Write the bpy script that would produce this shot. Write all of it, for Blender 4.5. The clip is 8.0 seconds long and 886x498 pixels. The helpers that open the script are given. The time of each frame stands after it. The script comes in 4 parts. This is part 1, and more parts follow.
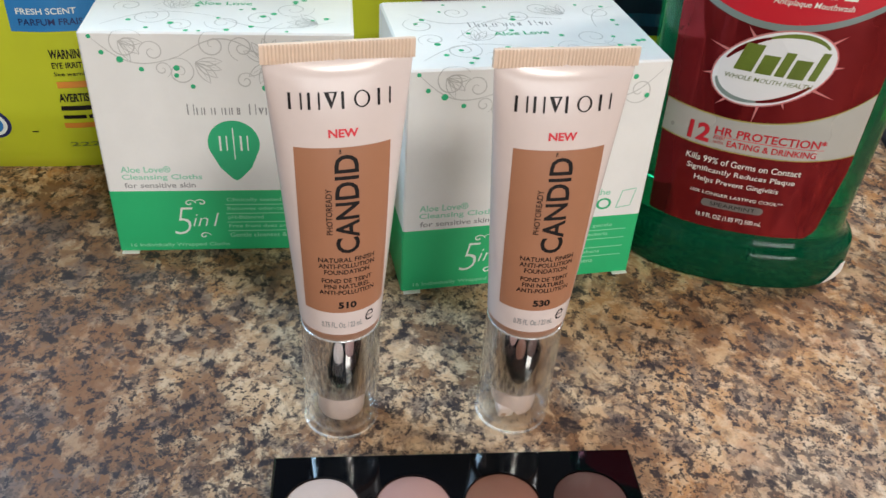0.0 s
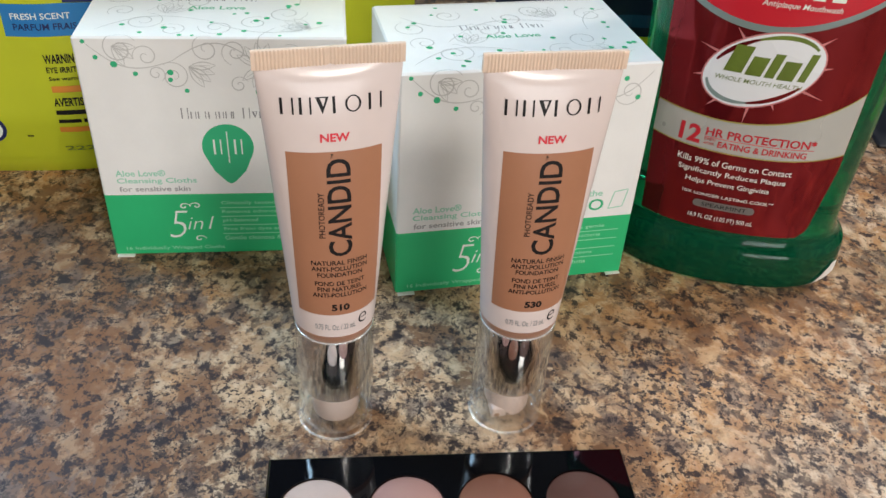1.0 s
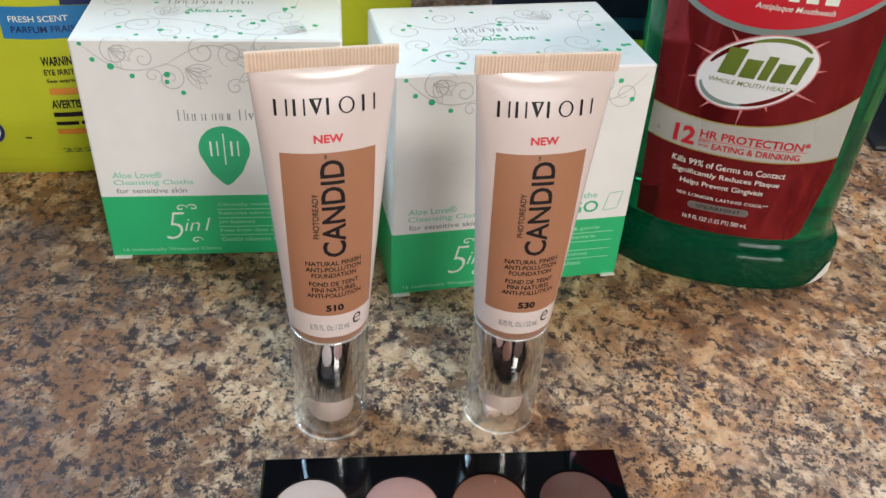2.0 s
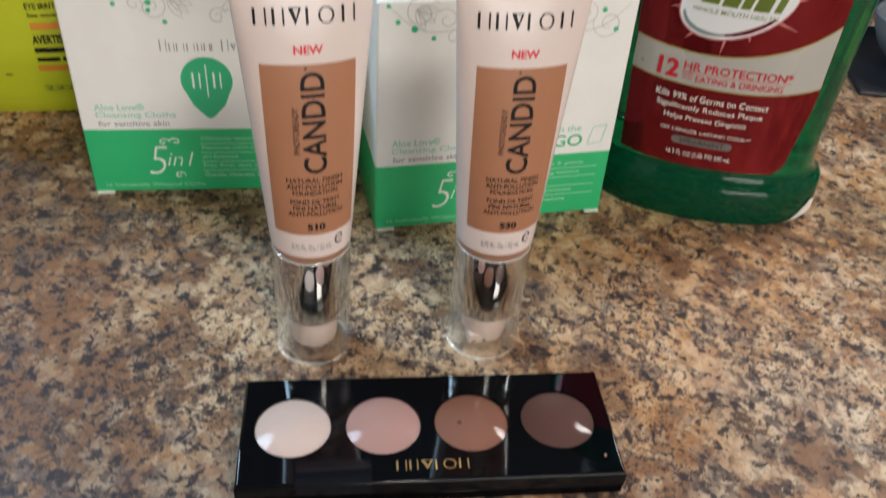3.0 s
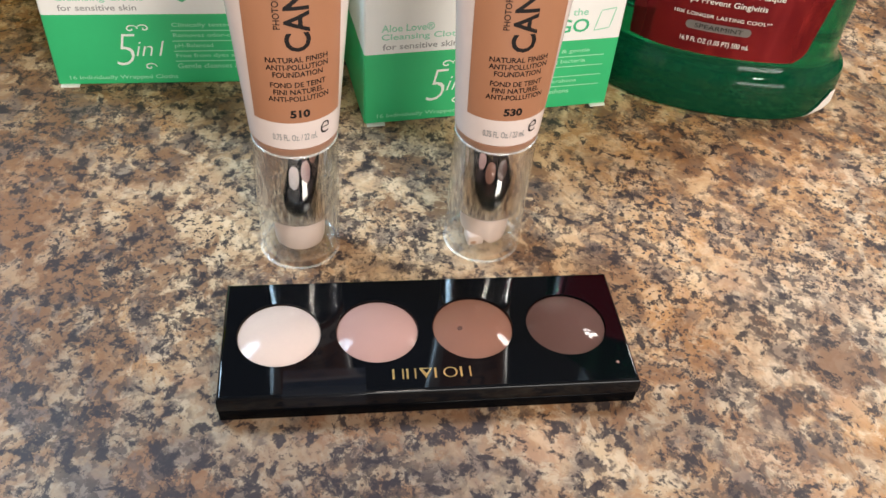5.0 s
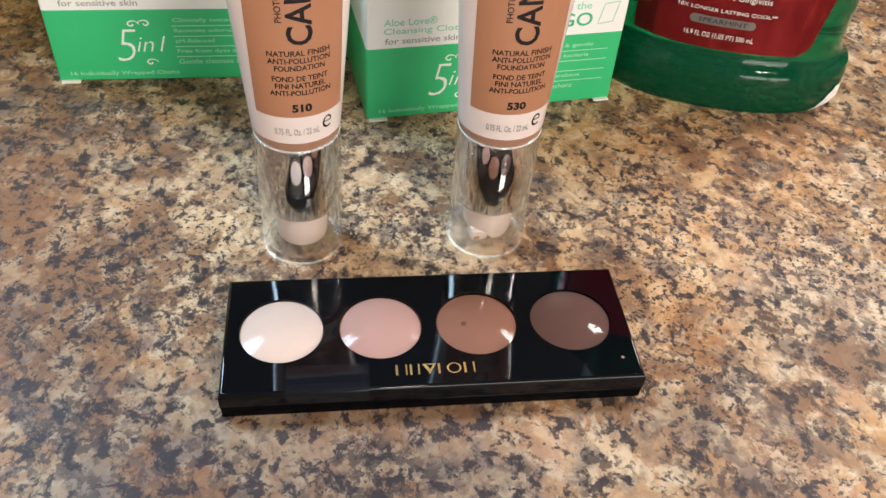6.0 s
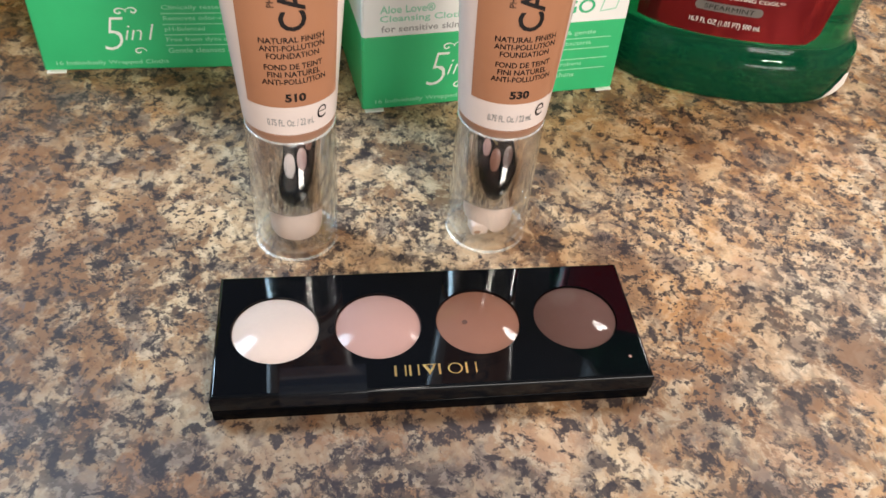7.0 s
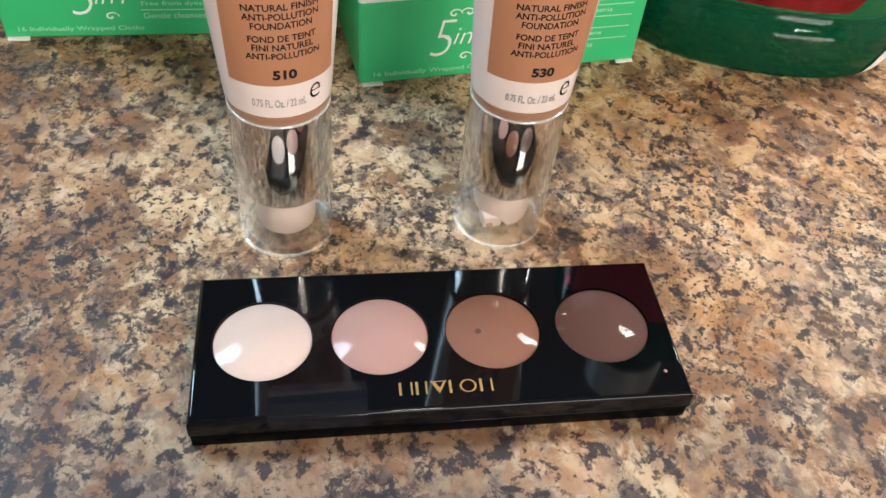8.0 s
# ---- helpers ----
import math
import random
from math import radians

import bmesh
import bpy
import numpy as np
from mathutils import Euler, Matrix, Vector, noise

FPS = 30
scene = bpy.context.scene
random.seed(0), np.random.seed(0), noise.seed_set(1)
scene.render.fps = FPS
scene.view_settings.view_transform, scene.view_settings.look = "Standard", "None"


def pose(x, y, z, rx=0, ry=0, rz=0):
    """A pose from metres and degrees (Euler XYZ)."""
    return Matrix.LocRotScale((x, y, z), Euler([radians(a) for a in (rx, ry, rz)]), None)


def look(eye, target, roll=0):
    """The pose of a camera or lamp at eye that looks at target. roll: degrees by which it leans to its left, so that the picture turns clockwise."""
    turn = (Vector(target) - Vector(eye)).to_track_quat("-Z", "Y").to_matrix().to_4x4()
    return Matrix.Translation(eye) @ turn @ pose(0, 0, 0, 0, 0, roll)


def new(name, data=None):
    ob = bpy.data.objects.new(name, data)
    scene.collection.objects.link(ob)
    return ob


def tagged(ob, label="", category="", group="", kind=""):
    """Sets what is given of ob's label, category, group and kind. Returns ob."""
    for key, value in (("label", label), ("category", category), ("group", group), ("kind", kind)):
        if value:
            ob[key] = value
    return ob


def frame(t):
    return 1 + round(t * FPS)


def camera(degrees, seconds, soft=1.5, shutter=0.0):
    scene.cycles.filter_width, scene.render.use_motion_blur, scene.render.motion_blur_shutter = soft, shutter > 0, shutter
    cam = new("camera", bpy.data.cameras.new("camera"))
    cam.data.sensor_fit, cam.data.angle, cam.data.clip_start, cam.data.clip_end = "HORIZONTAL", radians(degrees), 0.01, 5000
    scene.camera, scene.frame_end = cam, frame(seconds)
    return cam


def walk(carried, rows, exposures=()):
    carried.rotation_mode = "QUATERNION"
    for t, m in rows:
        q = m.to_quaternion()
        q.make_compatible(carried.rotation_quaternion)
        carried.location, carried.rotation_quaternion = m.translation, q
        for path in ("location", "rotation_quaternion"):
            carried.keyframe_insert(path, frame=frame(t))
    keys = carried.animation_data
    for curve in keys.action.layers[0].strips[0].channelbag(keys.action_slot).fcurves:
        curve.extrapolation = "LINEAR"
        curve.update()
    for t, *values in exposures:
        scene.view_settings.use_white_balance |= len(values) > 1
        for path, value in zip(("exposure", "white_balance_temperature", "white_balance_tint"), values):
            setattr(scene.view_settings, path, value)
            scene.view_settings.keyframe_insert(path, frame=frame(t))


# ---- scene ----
cam = camera(54.00, 8.0, shutter=0.5)
PATH = [
    (0, (0.02750, 0.01221, 0.19599), (0.04556, 0.25340, 0.01850), 3.76),
    (0.5, (0.02916, 0.01243, 0.19704), (0.04786, 0.25334, 0.01923), 3.71),
    (1, (0.02892, 0.01103, 0.19778), (0.04765, 0.25210, 0.02021), 3.52),
    (1.2, (0.02954, 0.01205, 0.19528), (0.04814, 0.25347, 0.01816), 3.45),
    (2.3, (0.03056, 0.00570, 0.19971), (0.04944, 0.24744, 0.02306), 3.60),
    (2.5, (0.03073, 0.00178, 0.20036), (0.05034, 0.24309, 0.02321), 3.73),
    (3, (0.03312, 0.00066, 0.18713), (0.05509, 0.23679, 0.00340), 4.07),
    (3.2, (0.02900, 0.00300, 0.18000), (0.18200, 1.54800, -1.08100), 4.5),
    (3.5, (0.03065, 0.01267, 0.17199), (0.05602, 0.23634, -0.02632), 4.86),
    (4, (0.03082, 0.01678, 0.16880), (0.05851, 0.23349, -0.03681), 5.21),
    (4.5, (0.03108, 0.01388, 0.16942), (0.05853, 0.23034, -0.03647), 5.10),
    (4.7, (0.03205, 0.01348, 0.16981), (0.05920, 0.23035, -0.03568), 5.00),
    (5.8, (0.03191, 0.01346, 0.16732), (0.05739, 0.23046, -0.03825), 4.48),
    (6, (0.03195, 0.01415, 0.16784), (0.05766, 0.23057, -0.03832), 4.53),
    (6.5, (0.03166, 0.01602, 0.16834), (0.05760, 0.23235, -0.03788), 4.42),
    (7, (0.03134, 0.02074, 0.16260), (0.05896, 0.23518, -0.04538), 4.77),
    (7.5, (0.03174, 0.03908, 0.15144), (0.06139, 0.24821, -0.06160), 5.29),
    (8, (0.02973, 0.04401, 0.15017), (0.06021, 0.24939, -0.06637), 5.75),
]
walk(cam, [(t, look(eye, target, roll)) for t, eye, target, roll in PATH],
     exposures=[(0, -0.04, 6250, 10), (2.5, -0.04, 6250, 10), (3.0, -0.13, 6425, 10), (3.5, 0.21, 6580, 10), (4.0, 0.36, 6640, 10), (8, 0.41, 6640, 10)])

# ---- world, lamps, exposure ----
world = bpy.data.worlds.new("world")
world.use_nodes = True
scene.world = world
world.node_tree.nodes["Background"].inputs[0].default_value = (0.75, 0.85, 1.0, 1)
world.node_tree.nodes["Background"].inputs[1].default_value = 0.25
scene.view_settings.exposure = 0.0


def lamp(name, eye, target, size_x, size_y, power, colour):
    data = bpy.data.lights.new(name, "AREA")
    data.shape, data.size, data.size_y, data.energy, data.color = "RECTANGLE", size_x, size_y, power, colour
    ob = new(name, data)
    ob.matrix_world = look(eye, target)
    return ob


# daylight in the openings of the two windows over the counter and of the one across the room, and a ceiling fitting
lamp("window_light_right", (0.70, 0.66, 0.80), (0.06, 0.15, 0.02), 0.24, 0.22, 10, (1.0, 0.97, 0.93))
lamp("window_light_left", (-0.62, 0.66, 0.90), (0.0, 0.15, 0.05), 0.36, 0.44, 21, (0.54, 0.78, 1.0))
lamp("window_light_room", (0.70, -1.84, 0.30), (0.05, 0.25, 0.05), 1.10, 0.80, 17, (1.0, 0.97, 0.93))
lamp("ceiling_light", (0.70, -1.20, 1.53), (0.08, 0.22, 0.0), 0.42, 0.36, 27, (1.0, 0.92, 0.82))


# ---- materials ----
class Nodes:
    """A short way to chain nodes of one material."""

    def __init__(self, name):
        self.m = bpy.data.materials.new(name)
        self.m.use_nodes = True
        self.t = self.m.node_tree
        self.b = self.t.nodes["Principled BSDF"]
        self.xyz = self.t.nodes.new("ShaderNodeTexCoord").outputs["Object"]

    def put(self, socket, value):
        if hasattr(value, "is_output"):
            self.t.links.new(value, socket)
        else:
            socket.default_value = value

    def noise(self, scale, detail=4.0, rough=0.55, distort=0.0, vector=None):
        n = self.t.nodes.new("ShaderNodeTexNoise")
        self.t.links.new(vector or self.xyz, n.inputs["Vector"])
        n.inputs["Scale"].default_value, n.inputs["Detail"].default_value = scale, detail
        n.inputs["Roughness"].default_value, n.inputs["Distortion"].default_value = rough, distort
        return n.outputs["Fac"]

    def moved(self, offset, scale=(1, 1, 1), turn=0.0):
        n = self.t.nodes.new("ShaderNodeMapping")
        self.t.links.new(self.xyz, n.inputs["Vector"])
        n.inputs["Location"].default_value, n.inputs["Scale"].default_value = offset, scale
        n.inputs["Rotation"].default_value = (0, 0, turn)
        return n.outputs[0]

    def ramp(self, value, low, high):
        n = self.t.nodes.new("ShaderNodeMapRange")
        n.interpolation_type = "SMOOTHSTEP"
        self.t.links.new(value, n.inputs[0])
        n.inputs[1].default_value, n.inputs[2].default_value = low, high
        return n.outputs[0]

    def mix(self, fac, a, b, mode="MIX"):
        n = self.t.nodes.new("ShaderNodeMix")
        n.data_type, n.blend_type = "RGBA", mode
        self.put(n.inputs[0], fac)
        self.put(n.inputs[6], (*a, 1) if isinstance(a, tuple) else a)
        self.put(n.inputs[7], (*b, 1) if isinstance(b, tuple) else b)
        return n.outputs[2]

    def times(self, a, b):
        n = self.t.nodes.new("ShaderNodeMath")
        n.operation = "MULTIPLY"
        self.put(n.inputs[0], a)
        self.put(n.inputs[1], b)
        return n.outputs[0]

    def bump(self, height, strength, distance):
        n = self.t.nodes.new("ShaderNodeBump")
        n.inputs["Strength"].default_value, n.inputs["Distance"].default_value = strength, distance
        self.t.links.new(height, n.inputs["Height"])
        self.t.links.new(n.outputs[0], self.b.inputs["Normal"])

    def done(self, colour, rough, metal=0.0, **more):
        self.put(self.b.inputs["Base Color"], (*colour, 1) if isinstance(colour, tuple) else colour)
        self.put(self.b.inputs["Roughness"], rough)
        self.b.inputs["Metallic"].default_value = metal
        for key, value in more.items():
            self.b.inputs[key.replace("_", " ")].default_value = value
        return self.m


def surface(name, colour, rough=0.45, metal=0.0, vary=0.12, grain=400.0, bump=0.0, **more):
    """A worn, slightly uneven version of one colour: grain and broad stains, in base colour and roughness."""
    k = Nodes(name)
    fine, broad = k.noise(grain, 5), k.noise(grain / 14, 3)
    dark = tuple(c * (1 - vary) for c in colour)
    light = tuple(min(1.0, c * (1 + vary * 0.5)) for c in colour)
    col = k.mix(k.ramp(broad, 0.3, 0.7), dark, light)
    col = k.mix(k.times(k.ramp(fine, 0.35, 0.75), 0.35), col, dark)
    if bump:
        k.bump(fine, bump, 0.0004)
    m = k.t.nodes.new("ShaderNodeMapRange")
    k.t.links.new(broad, m.inputs[0])
    m.inputs[3].default_value, m.inputs[4].default_value = rough * 0.8, rough * 1.2
    return k.done(col, m.outputs[0], metal, **more)


def granite():
    """Printed stone laminate: cream and gold crystals, brown veins, clustered black mica; some light and shade painted
    in.
    """
    k = Nodes("speckled_laminate")
    lean = lambda x, y, turn=0.5, stretch=0.94: k.moved((x, y, 0), (1 / stretch, stretch, 1), turn)
    crystal = k.noise(88, 6, 0.66, 0.6, lean(3, 1))
    gold = k.noise(42, 6, 0.66, 0.7, lean(17, 6))
    pale = k.noise(150, 6, 0.68, 0.5, lean(2, 8, 0.3))
    rose = k.noise(34, 4, 0.60, 0.6, lean(31, 5))
    grey = k.noise(95, 6, 0.66, 0.5, lean(23, 12))
    brown = k.noise(64, 8, 0.70, 0.4, lean(7, 2, 0.6))
    mica = k.noise(185, 7, 0.70, 0.3, lean(4, 14, 0.6))
    chip = k.noise(290, 5, 0.66, 0.2, lean(1, 9, 0.4))
    speck = k.noise(600, 3, 0.6, 0.0, k.moved((5, 5, 0)))
    veil = k.noise(19, 4, 0.58, 0.5, lean(9, 21))
    cluster = k.noise(40, 5, 0.62, 0.5, lean(11, 4))
    pepper = k.noise(24, 4, 0.55, 0.4, lean(14, 33))

    def near(x, y, reach, core, sx=1.0, sy=1.0):
        """A broad soft patch of colour on the slab, ragged at its edge."""
        d = k.t.nodes.new("ShaderNodeVectorMath")
        d.operation = "DISTANCE"
        k.t.links.new(k.moved((-x * sx, -y * sy, 0), (sx, sy, 0)), d.inputs[0])
        ragged = k.t.nodes.new("ShaderNodeMath")
        ragged.operation = "MULTIPLY_ADD"
        k.t.links.new(veil, ragged.inputs[0])
        ragged.inputs[1].default_value = -0.10
        k.t.links.new(d.outputs["Value"], ragged.inputs[2])
        return k.ramp(ragged.outputs[0], reach - 0.05, core - 0.05)

    def plus(value, patch, amount):
        n = k.t.nodes.new("ShaderNodeMath")
        n.operation = "MULTIPLY_ADD"
        k.t.links.new(patch, n.inputs[0])
        n.inputs[1].default_value = amount
        k.t.links.new(value, n.inputs[2])
        return n.outputs[0]

    # brown vein in the front corner, greyer salt-and-pepper stone by the bottle and along the front
    vein = near(-0.098, 0.185, 0.092, 0.040, 1.0, 0.65)
    shaded_salt = near(0.015, 0.088, 0.085, 0.040, 0.55, 1.0)
    salt_side = near(0.150, 0.168, 0.042, 0.015)
    brown, veil_v = plus(brown, vein, 0.045), plus(veil, vein, 0.14)
    mica, chip = plus(plus(mica, vein, 0.022), shaded_salt, 0.022), plus(chip, shaded_salt, 0.040)
    chip = plus(chip, salt_side, 0.030)
    col = k.mix(k.ramp(crystal, 0.40, 0.61), (0.37, 0.185, 0.082), (0.62, 0.425, 0.260))
    col = k.mix(k.times(k.ramp(gold, 0.48, 0.62), 0.75), col, (0.47, 0.225, 0.085))
    col = k.mix(k.times(k.ramp(rose, 0.52, 0.66), 0.40), col, (0.52, 0.285, 0.195))
    col = k.mix(k.times(k.ramp(pale, 0.48, 0.60), 0.72), col, (0.70, 0.53, 0.37))
    # grey front stone, darkened further to paint in the shade lying there
    col = k.mix(k.times(shaded_salt, 0.72), col, (0.130, 0.105, 0.088))
    col = k.mix(k.times(salt_side, 0.35), col, (0.62, 0.53, 0.43))
    # cream stone around the tubes, also lightened to paint in the warm light
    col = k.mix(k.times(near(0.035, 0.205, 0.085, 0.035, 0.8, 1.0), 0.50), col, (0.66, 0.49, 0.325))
    # golden stone, with the red glow beside the bottle painted into it
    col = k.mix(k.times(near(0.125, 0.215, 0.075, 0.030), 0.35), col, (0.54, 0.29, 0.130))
    col = k.mix(k.times(vein, 0.65), col, (0.20, 0.105, 0.060))
    col = k.mix(k.times(k.times(k.ramp(brown, 0.47, 0.55), 0.84), k.ramp(veil_v, 0.36, 0.56)), col, (0.185, 0.086, 0.043))
    col = k.mix(k.times(k.times(k.ramp(grey, 0.50, 0.58), 0.65), k.ramp(cluster, 0.38, 0.56)), col, (0.135, 0.105, 0.095))
    col = k.mix(k.times(k.times(k.ramp(chip, 0.500, 0.570), 0.80), k.ramp(cluster, 0.42, 0.57)), col, (0.052, 0.036, 0.034))
    col = k.mix(k.times(k.ramp(speck, 0.55, 0.60), k.ramp(pepper, 0.42, 0.60)), col, (0.060, 0.043, 0.038))
    col = k.mix(k.times(k.times(k.ramp(mica, 0.525, 0.590), 0.92), k.ramp(chip, 0.36, 0.48)), col, (0.028, 0.022, 0.027))
    k.bump(k.noise(900, 3), 0.05, 0.0004)
    return k.done(col, k.mix(k.noise(60, 4), (0.40, 0.40, 0.40), (0.56, 0.56, 0.56)), Specular_IOR_Level=0.16)


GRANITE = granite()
CARD = surface("white_carton", (0.82, 0.82, 0.80), 0.42, vary=0.03, grain=900, bump=0.05)
CARD_RAW = surface("raw_card_edge", (0.80, 0.79, 0.74), 0.8, vary=0.08, grain=900)
GREEN_PRINT = surface("green_print", (0.030, 0.47, 0.175), 0.40, vary=0.05, grain=500)
GREEN_INK = surface("green_ink", (0.035, 0.44, 0.20), 0.45, vary=0.06)
MINT_INK = surface("mint_ink", (0.27, 0.63, 0.45), 0.5, vary=0.06)
GREY_INK = surface("grey_ink", (0.30, 0.30, 0.30), 0.5, vary=0.1)
LINE_INK = surface("pale_grey_ink", (0.56, 0.56, 0.54), 0.5, vary=0.1)
WHITE_INK = surface("white_ink", (0.80, 0.86, 0.80), 0.45, vary=0.04)
PALE_GREEN_INK = surface("pale_green_ink", (0.30, 0.68, 0.43), 0.45, vary=0.06)
BLACK_INK = surface("black_ink", (0.012, 0.010, 0.011), 0.4, vary=0.1, Specular_IOR_Level=0.2)
RED_INK = surface("red_ink", (0.72, 0.03, 0.05), 0.4, vary=0.05)
DARK_RED_INK = surface("dark_red_ink", (0.52, 0.015, 0.03), 0.4, vary=0.08)
GOLD_INK = surface("gold_foil", (0.80, 0.55, 0.22), 0.28, 0.9, vary=0.08)
TUBE_WHITE = surface("satin_tube_plastic", (0.74, 0.635, 0.605), 0.22, vary=0.03, grain=600, Subsurface_Weight=0.0)
CRIMP = surface("crimped_tube_plastic", (0.78, 0.60, 0.47), 0.36, vary=0.05, grain=900)
SKIN_DARK = surface("tan_print", (0.405, 0.185, 0.102), 0.34, vary=0.04, grain=500)
SKIN_BAND = surface("tan_fluid", (0.40, 0.21, 0.135), 0.3, vary=0.08, grain=300)
CHROME = surface("chrome", (0.88, 0.88, 0.88), 0.05, 1.0, vary=0.03, grain=300)
NOZZLE = surface("pale_pink_plastic", (0.82, 0.66, 0.59), 0.4, vary=0.05, grain=700)


def clear_acrylic():
    """Thin clear wall: seen straight through, with gloss that grows towards grazing angles."""
    k = Nodes("clear_acrylic")
    through_, gloss = k.t.nodes.new("ShaderNodeBsdfTransparent"), k.t.nodes.new("ShaderNodeBsdfGlossy")
    through_.inputs[0].default_value, gloss.inputs[0].default_value, gloss.inputs[1].default_value = (0.985, 0.988, 0.988, 1), (0.95, 0.97, 0.97, 1), 0.03
    facing, both = k.t.nodes.new("ShaderNodeLayerWeight"), k.t.nodes.new("ShaderNodeMixShader")
    facing.inputs[0].default_value = 0.5
    rise = k.t.nodes.new("ShaderNodeMath")
    rise.operation = "POWER"
    rise.inputs[1].default_value = 2.2
    k.t.links.new(facing.outputs["Facing"], rise.inputs[0])
    amount = k.t.nodes.new("ShaderNodeMapRange")
    k.t.links.new(rise.outputs[0], amount.inputs[0])
    amount.inputs[3].default_value, amount.inputs[4].default_value = 0.03, 0.85
    for source, target in ((amount.outputs[0], both.inputs[0]), (through_.outputs[0], both.inputs[1]), (gloss.outputs[0], both.inputs[2])):
        k.t.links.new(source, target)
    k.t.links.new(both.outputs[0], k.t.nodes["Material Output"].inputs[0])
    return k.m


CLEAR = clear_acrylic()
CLEAR_RIM = Nodes("clear_acrylic_rim").done((0.96, 0.98, 0.98), 0.04, 0.0, Transmission_Weight=0.78, IOR=1.45)
BLACK_GLOSS = surface("black_gloss_plastic", (0.0022, 0.0027, 0.0040), 0.04, vary=0.1, grain=120, Specular_IOR_Level=0.27)
BLACK_BASE = surface("black_satin_plastic", (0.0016, 0.0019, 0.0026), 0.12, vary=0.1, grain=300, Specular_IOR_Level=0.06)
TAPE = surface("clear_tape_on_black", (0.005, 0.006, 0.009), 0.10, vary=0.15, grain=300, Specular_IOR_Level=0.34)
PANS = [surface(n, c, 0.7, vary=0.05, grain=900, bump=0.04, Specular_IOR_Level=0.2, Coat_Weight=0.30, Coat_Roughness=0.06)
        for n, c in (("ivory_shadow", (0.61, 0.450, 0.385)), ("rose_shadow", (0.39, 0.215, 0.185)),
                     ("copper_shadow", (0.235, 0.104, 0.072)), ("mauve_brown_shadow", (0.102, 0.048, 0.040)))]
BOTTLE_GREEN = Nodes("green_bottle_plastic").done((0.012, 0.38, 0.160), 0.05, 0.0, Transmission_Weight=0.86, IOR=1.33)
LABEL_RED = surface("dark_red_foil_label", (0.26, 0.018, 0.024), 0.10, 0.70, vary=0.22, grain=160)
LABEL_BRIGHT = surface("bright_red_label", (0.56, 0.012, 0.028), 0.24, vary=0.06, grain=200)
LABEL_SILVER = surface("silver_label", (0.52, 0.53, 0.50), 0.28, 0.25, vary=0.08, grain=200)
LABEL_TEAL = surface("grey_teal_label", (0.20, 0.27, 0.26), 0.3, vary=0.1)
LABEL_OLIVE = surface("olive_green_label", (0.13, 0.19, 0.025), 0.3, vary=0.25, grain=900)
LABEL_GOLD = surface("olive_gold_line", (0.42, 0.36, 0.10), 0.3, 0.3, vary=0.1)
LABEL_WHITE = surface("white_label", (0.80, 0.83, 0.86), 0.28, vary=0.06, grain=250)
LABEL_PINK = surface("pale_pink_glow_print", (0.55, 0.20, 0.20), 0.3, vary=0.15, grain=500)
LABEL_GREY = surface("grey_capsule_print", (0.16, 0.15, 0.14), 0.35, vary=0.08)
CAP_WHITE = surface("white_cap_plastic", (0.78, 0.78, 0.78), 0.4, vary=0.03)
LIME = surface("lime_foil", (0.54, 0.60, 0.026), 0.26, vary=0.12, grain=110, bump=0.08)
ORANGE_INK = surface("orange_ink", (0.70, 0.26, 0.03), 0.45, vary=0.1)
BLUE_PRINT = surface("sky_blue_print", (0.025, 0.21, 0.52), 0.35, vary=0.08)
NAVY_PRINT = surface("navy_print", (0.012, 0.022, 0.11), 0.35, vary=0.15)
NAVY_FOIL = surface("navy_foil", (0.010, 0.020, 0.060), 0.35, vary=0.3, grain=90, bump=0.1)
MID_BLUE = surface("mid_blue_print", (0.015, 0.075, 0.17), 0.35, vary=0.2)
BLACK_CASE = surface("black_case_plastic", (0.012, 0.013, 0.018), 0.4, vary=0.2)
STONEWARE = surface("blue_grey_glaze", (0.22, 0.25, 0.29), 0.22, vary=0.12, grain=150)
WALL = surface("cream_wall_paint", (0.40, 0.36, 0.31), 0.7, vary=0.06, grain=60, bump=0.1)
DARK_WALL = surface("dark_splashback_paint", (0.055, 0.055, 0.06), 0.55, vary=0.12, grain=60, bump=0.1)
CEILING = surface("white_ceiling_paint", (0.62, 0.61, 0.59), 0.8, vary=0.04, grain=60, bump=0.1)
FLOOR = surface("brown_floor_tile", (0.22, 0.16, 0.11), 0.5, vary=0.15, grain=40)


# ---- mesh helpers ----
def part(name, bm, material, parent=None, label="", smooth=True):
    mesh = bpy.data.meshes.new(name)
    bmesh.ops.recalc_face_normals(bm, faces=bm.faces[:])
    for f in bm.faces:
        f.smooth = smooth
    bm.to_mesh(mesh)
    bm.free()
    for m in (material if isinstance(material, (list, tuple)) else [material]):
        mesh.materials.append(m)
    if smooth:
        mesh.set_sharp_from_angle(angle=radians(35))
    ob = new(name, mesh)
    if parent is not None:
        ob.parent = parent
    if label:
        ob["label"] = label
    return ob


def thing(name, m, label, category, group=""):
    ob = new(name)
    ob.empty_display_size = 0.02
    ob.matrix_world = m
    return tagged(ob, label, category, group)


def block(x0, x1, y0, y1, z0, z1, bevel=0.0, segments=3):
    bm = bmesh.new()
    bmesh.ops.create_cube(bm, size=1)
    for v in bm.verts:
        v.co = ((x0, x1)[v.co.x > 0], (y0, y1)[v.co.y > 0], (z0, z1)[v.co.z > 0])
    if bevel:
        bmesh.ops.bevel(bm, geom=bm.edges[:], offset=bevel, segments=segments, affect="EDGES", profile=0.5)
    return bm


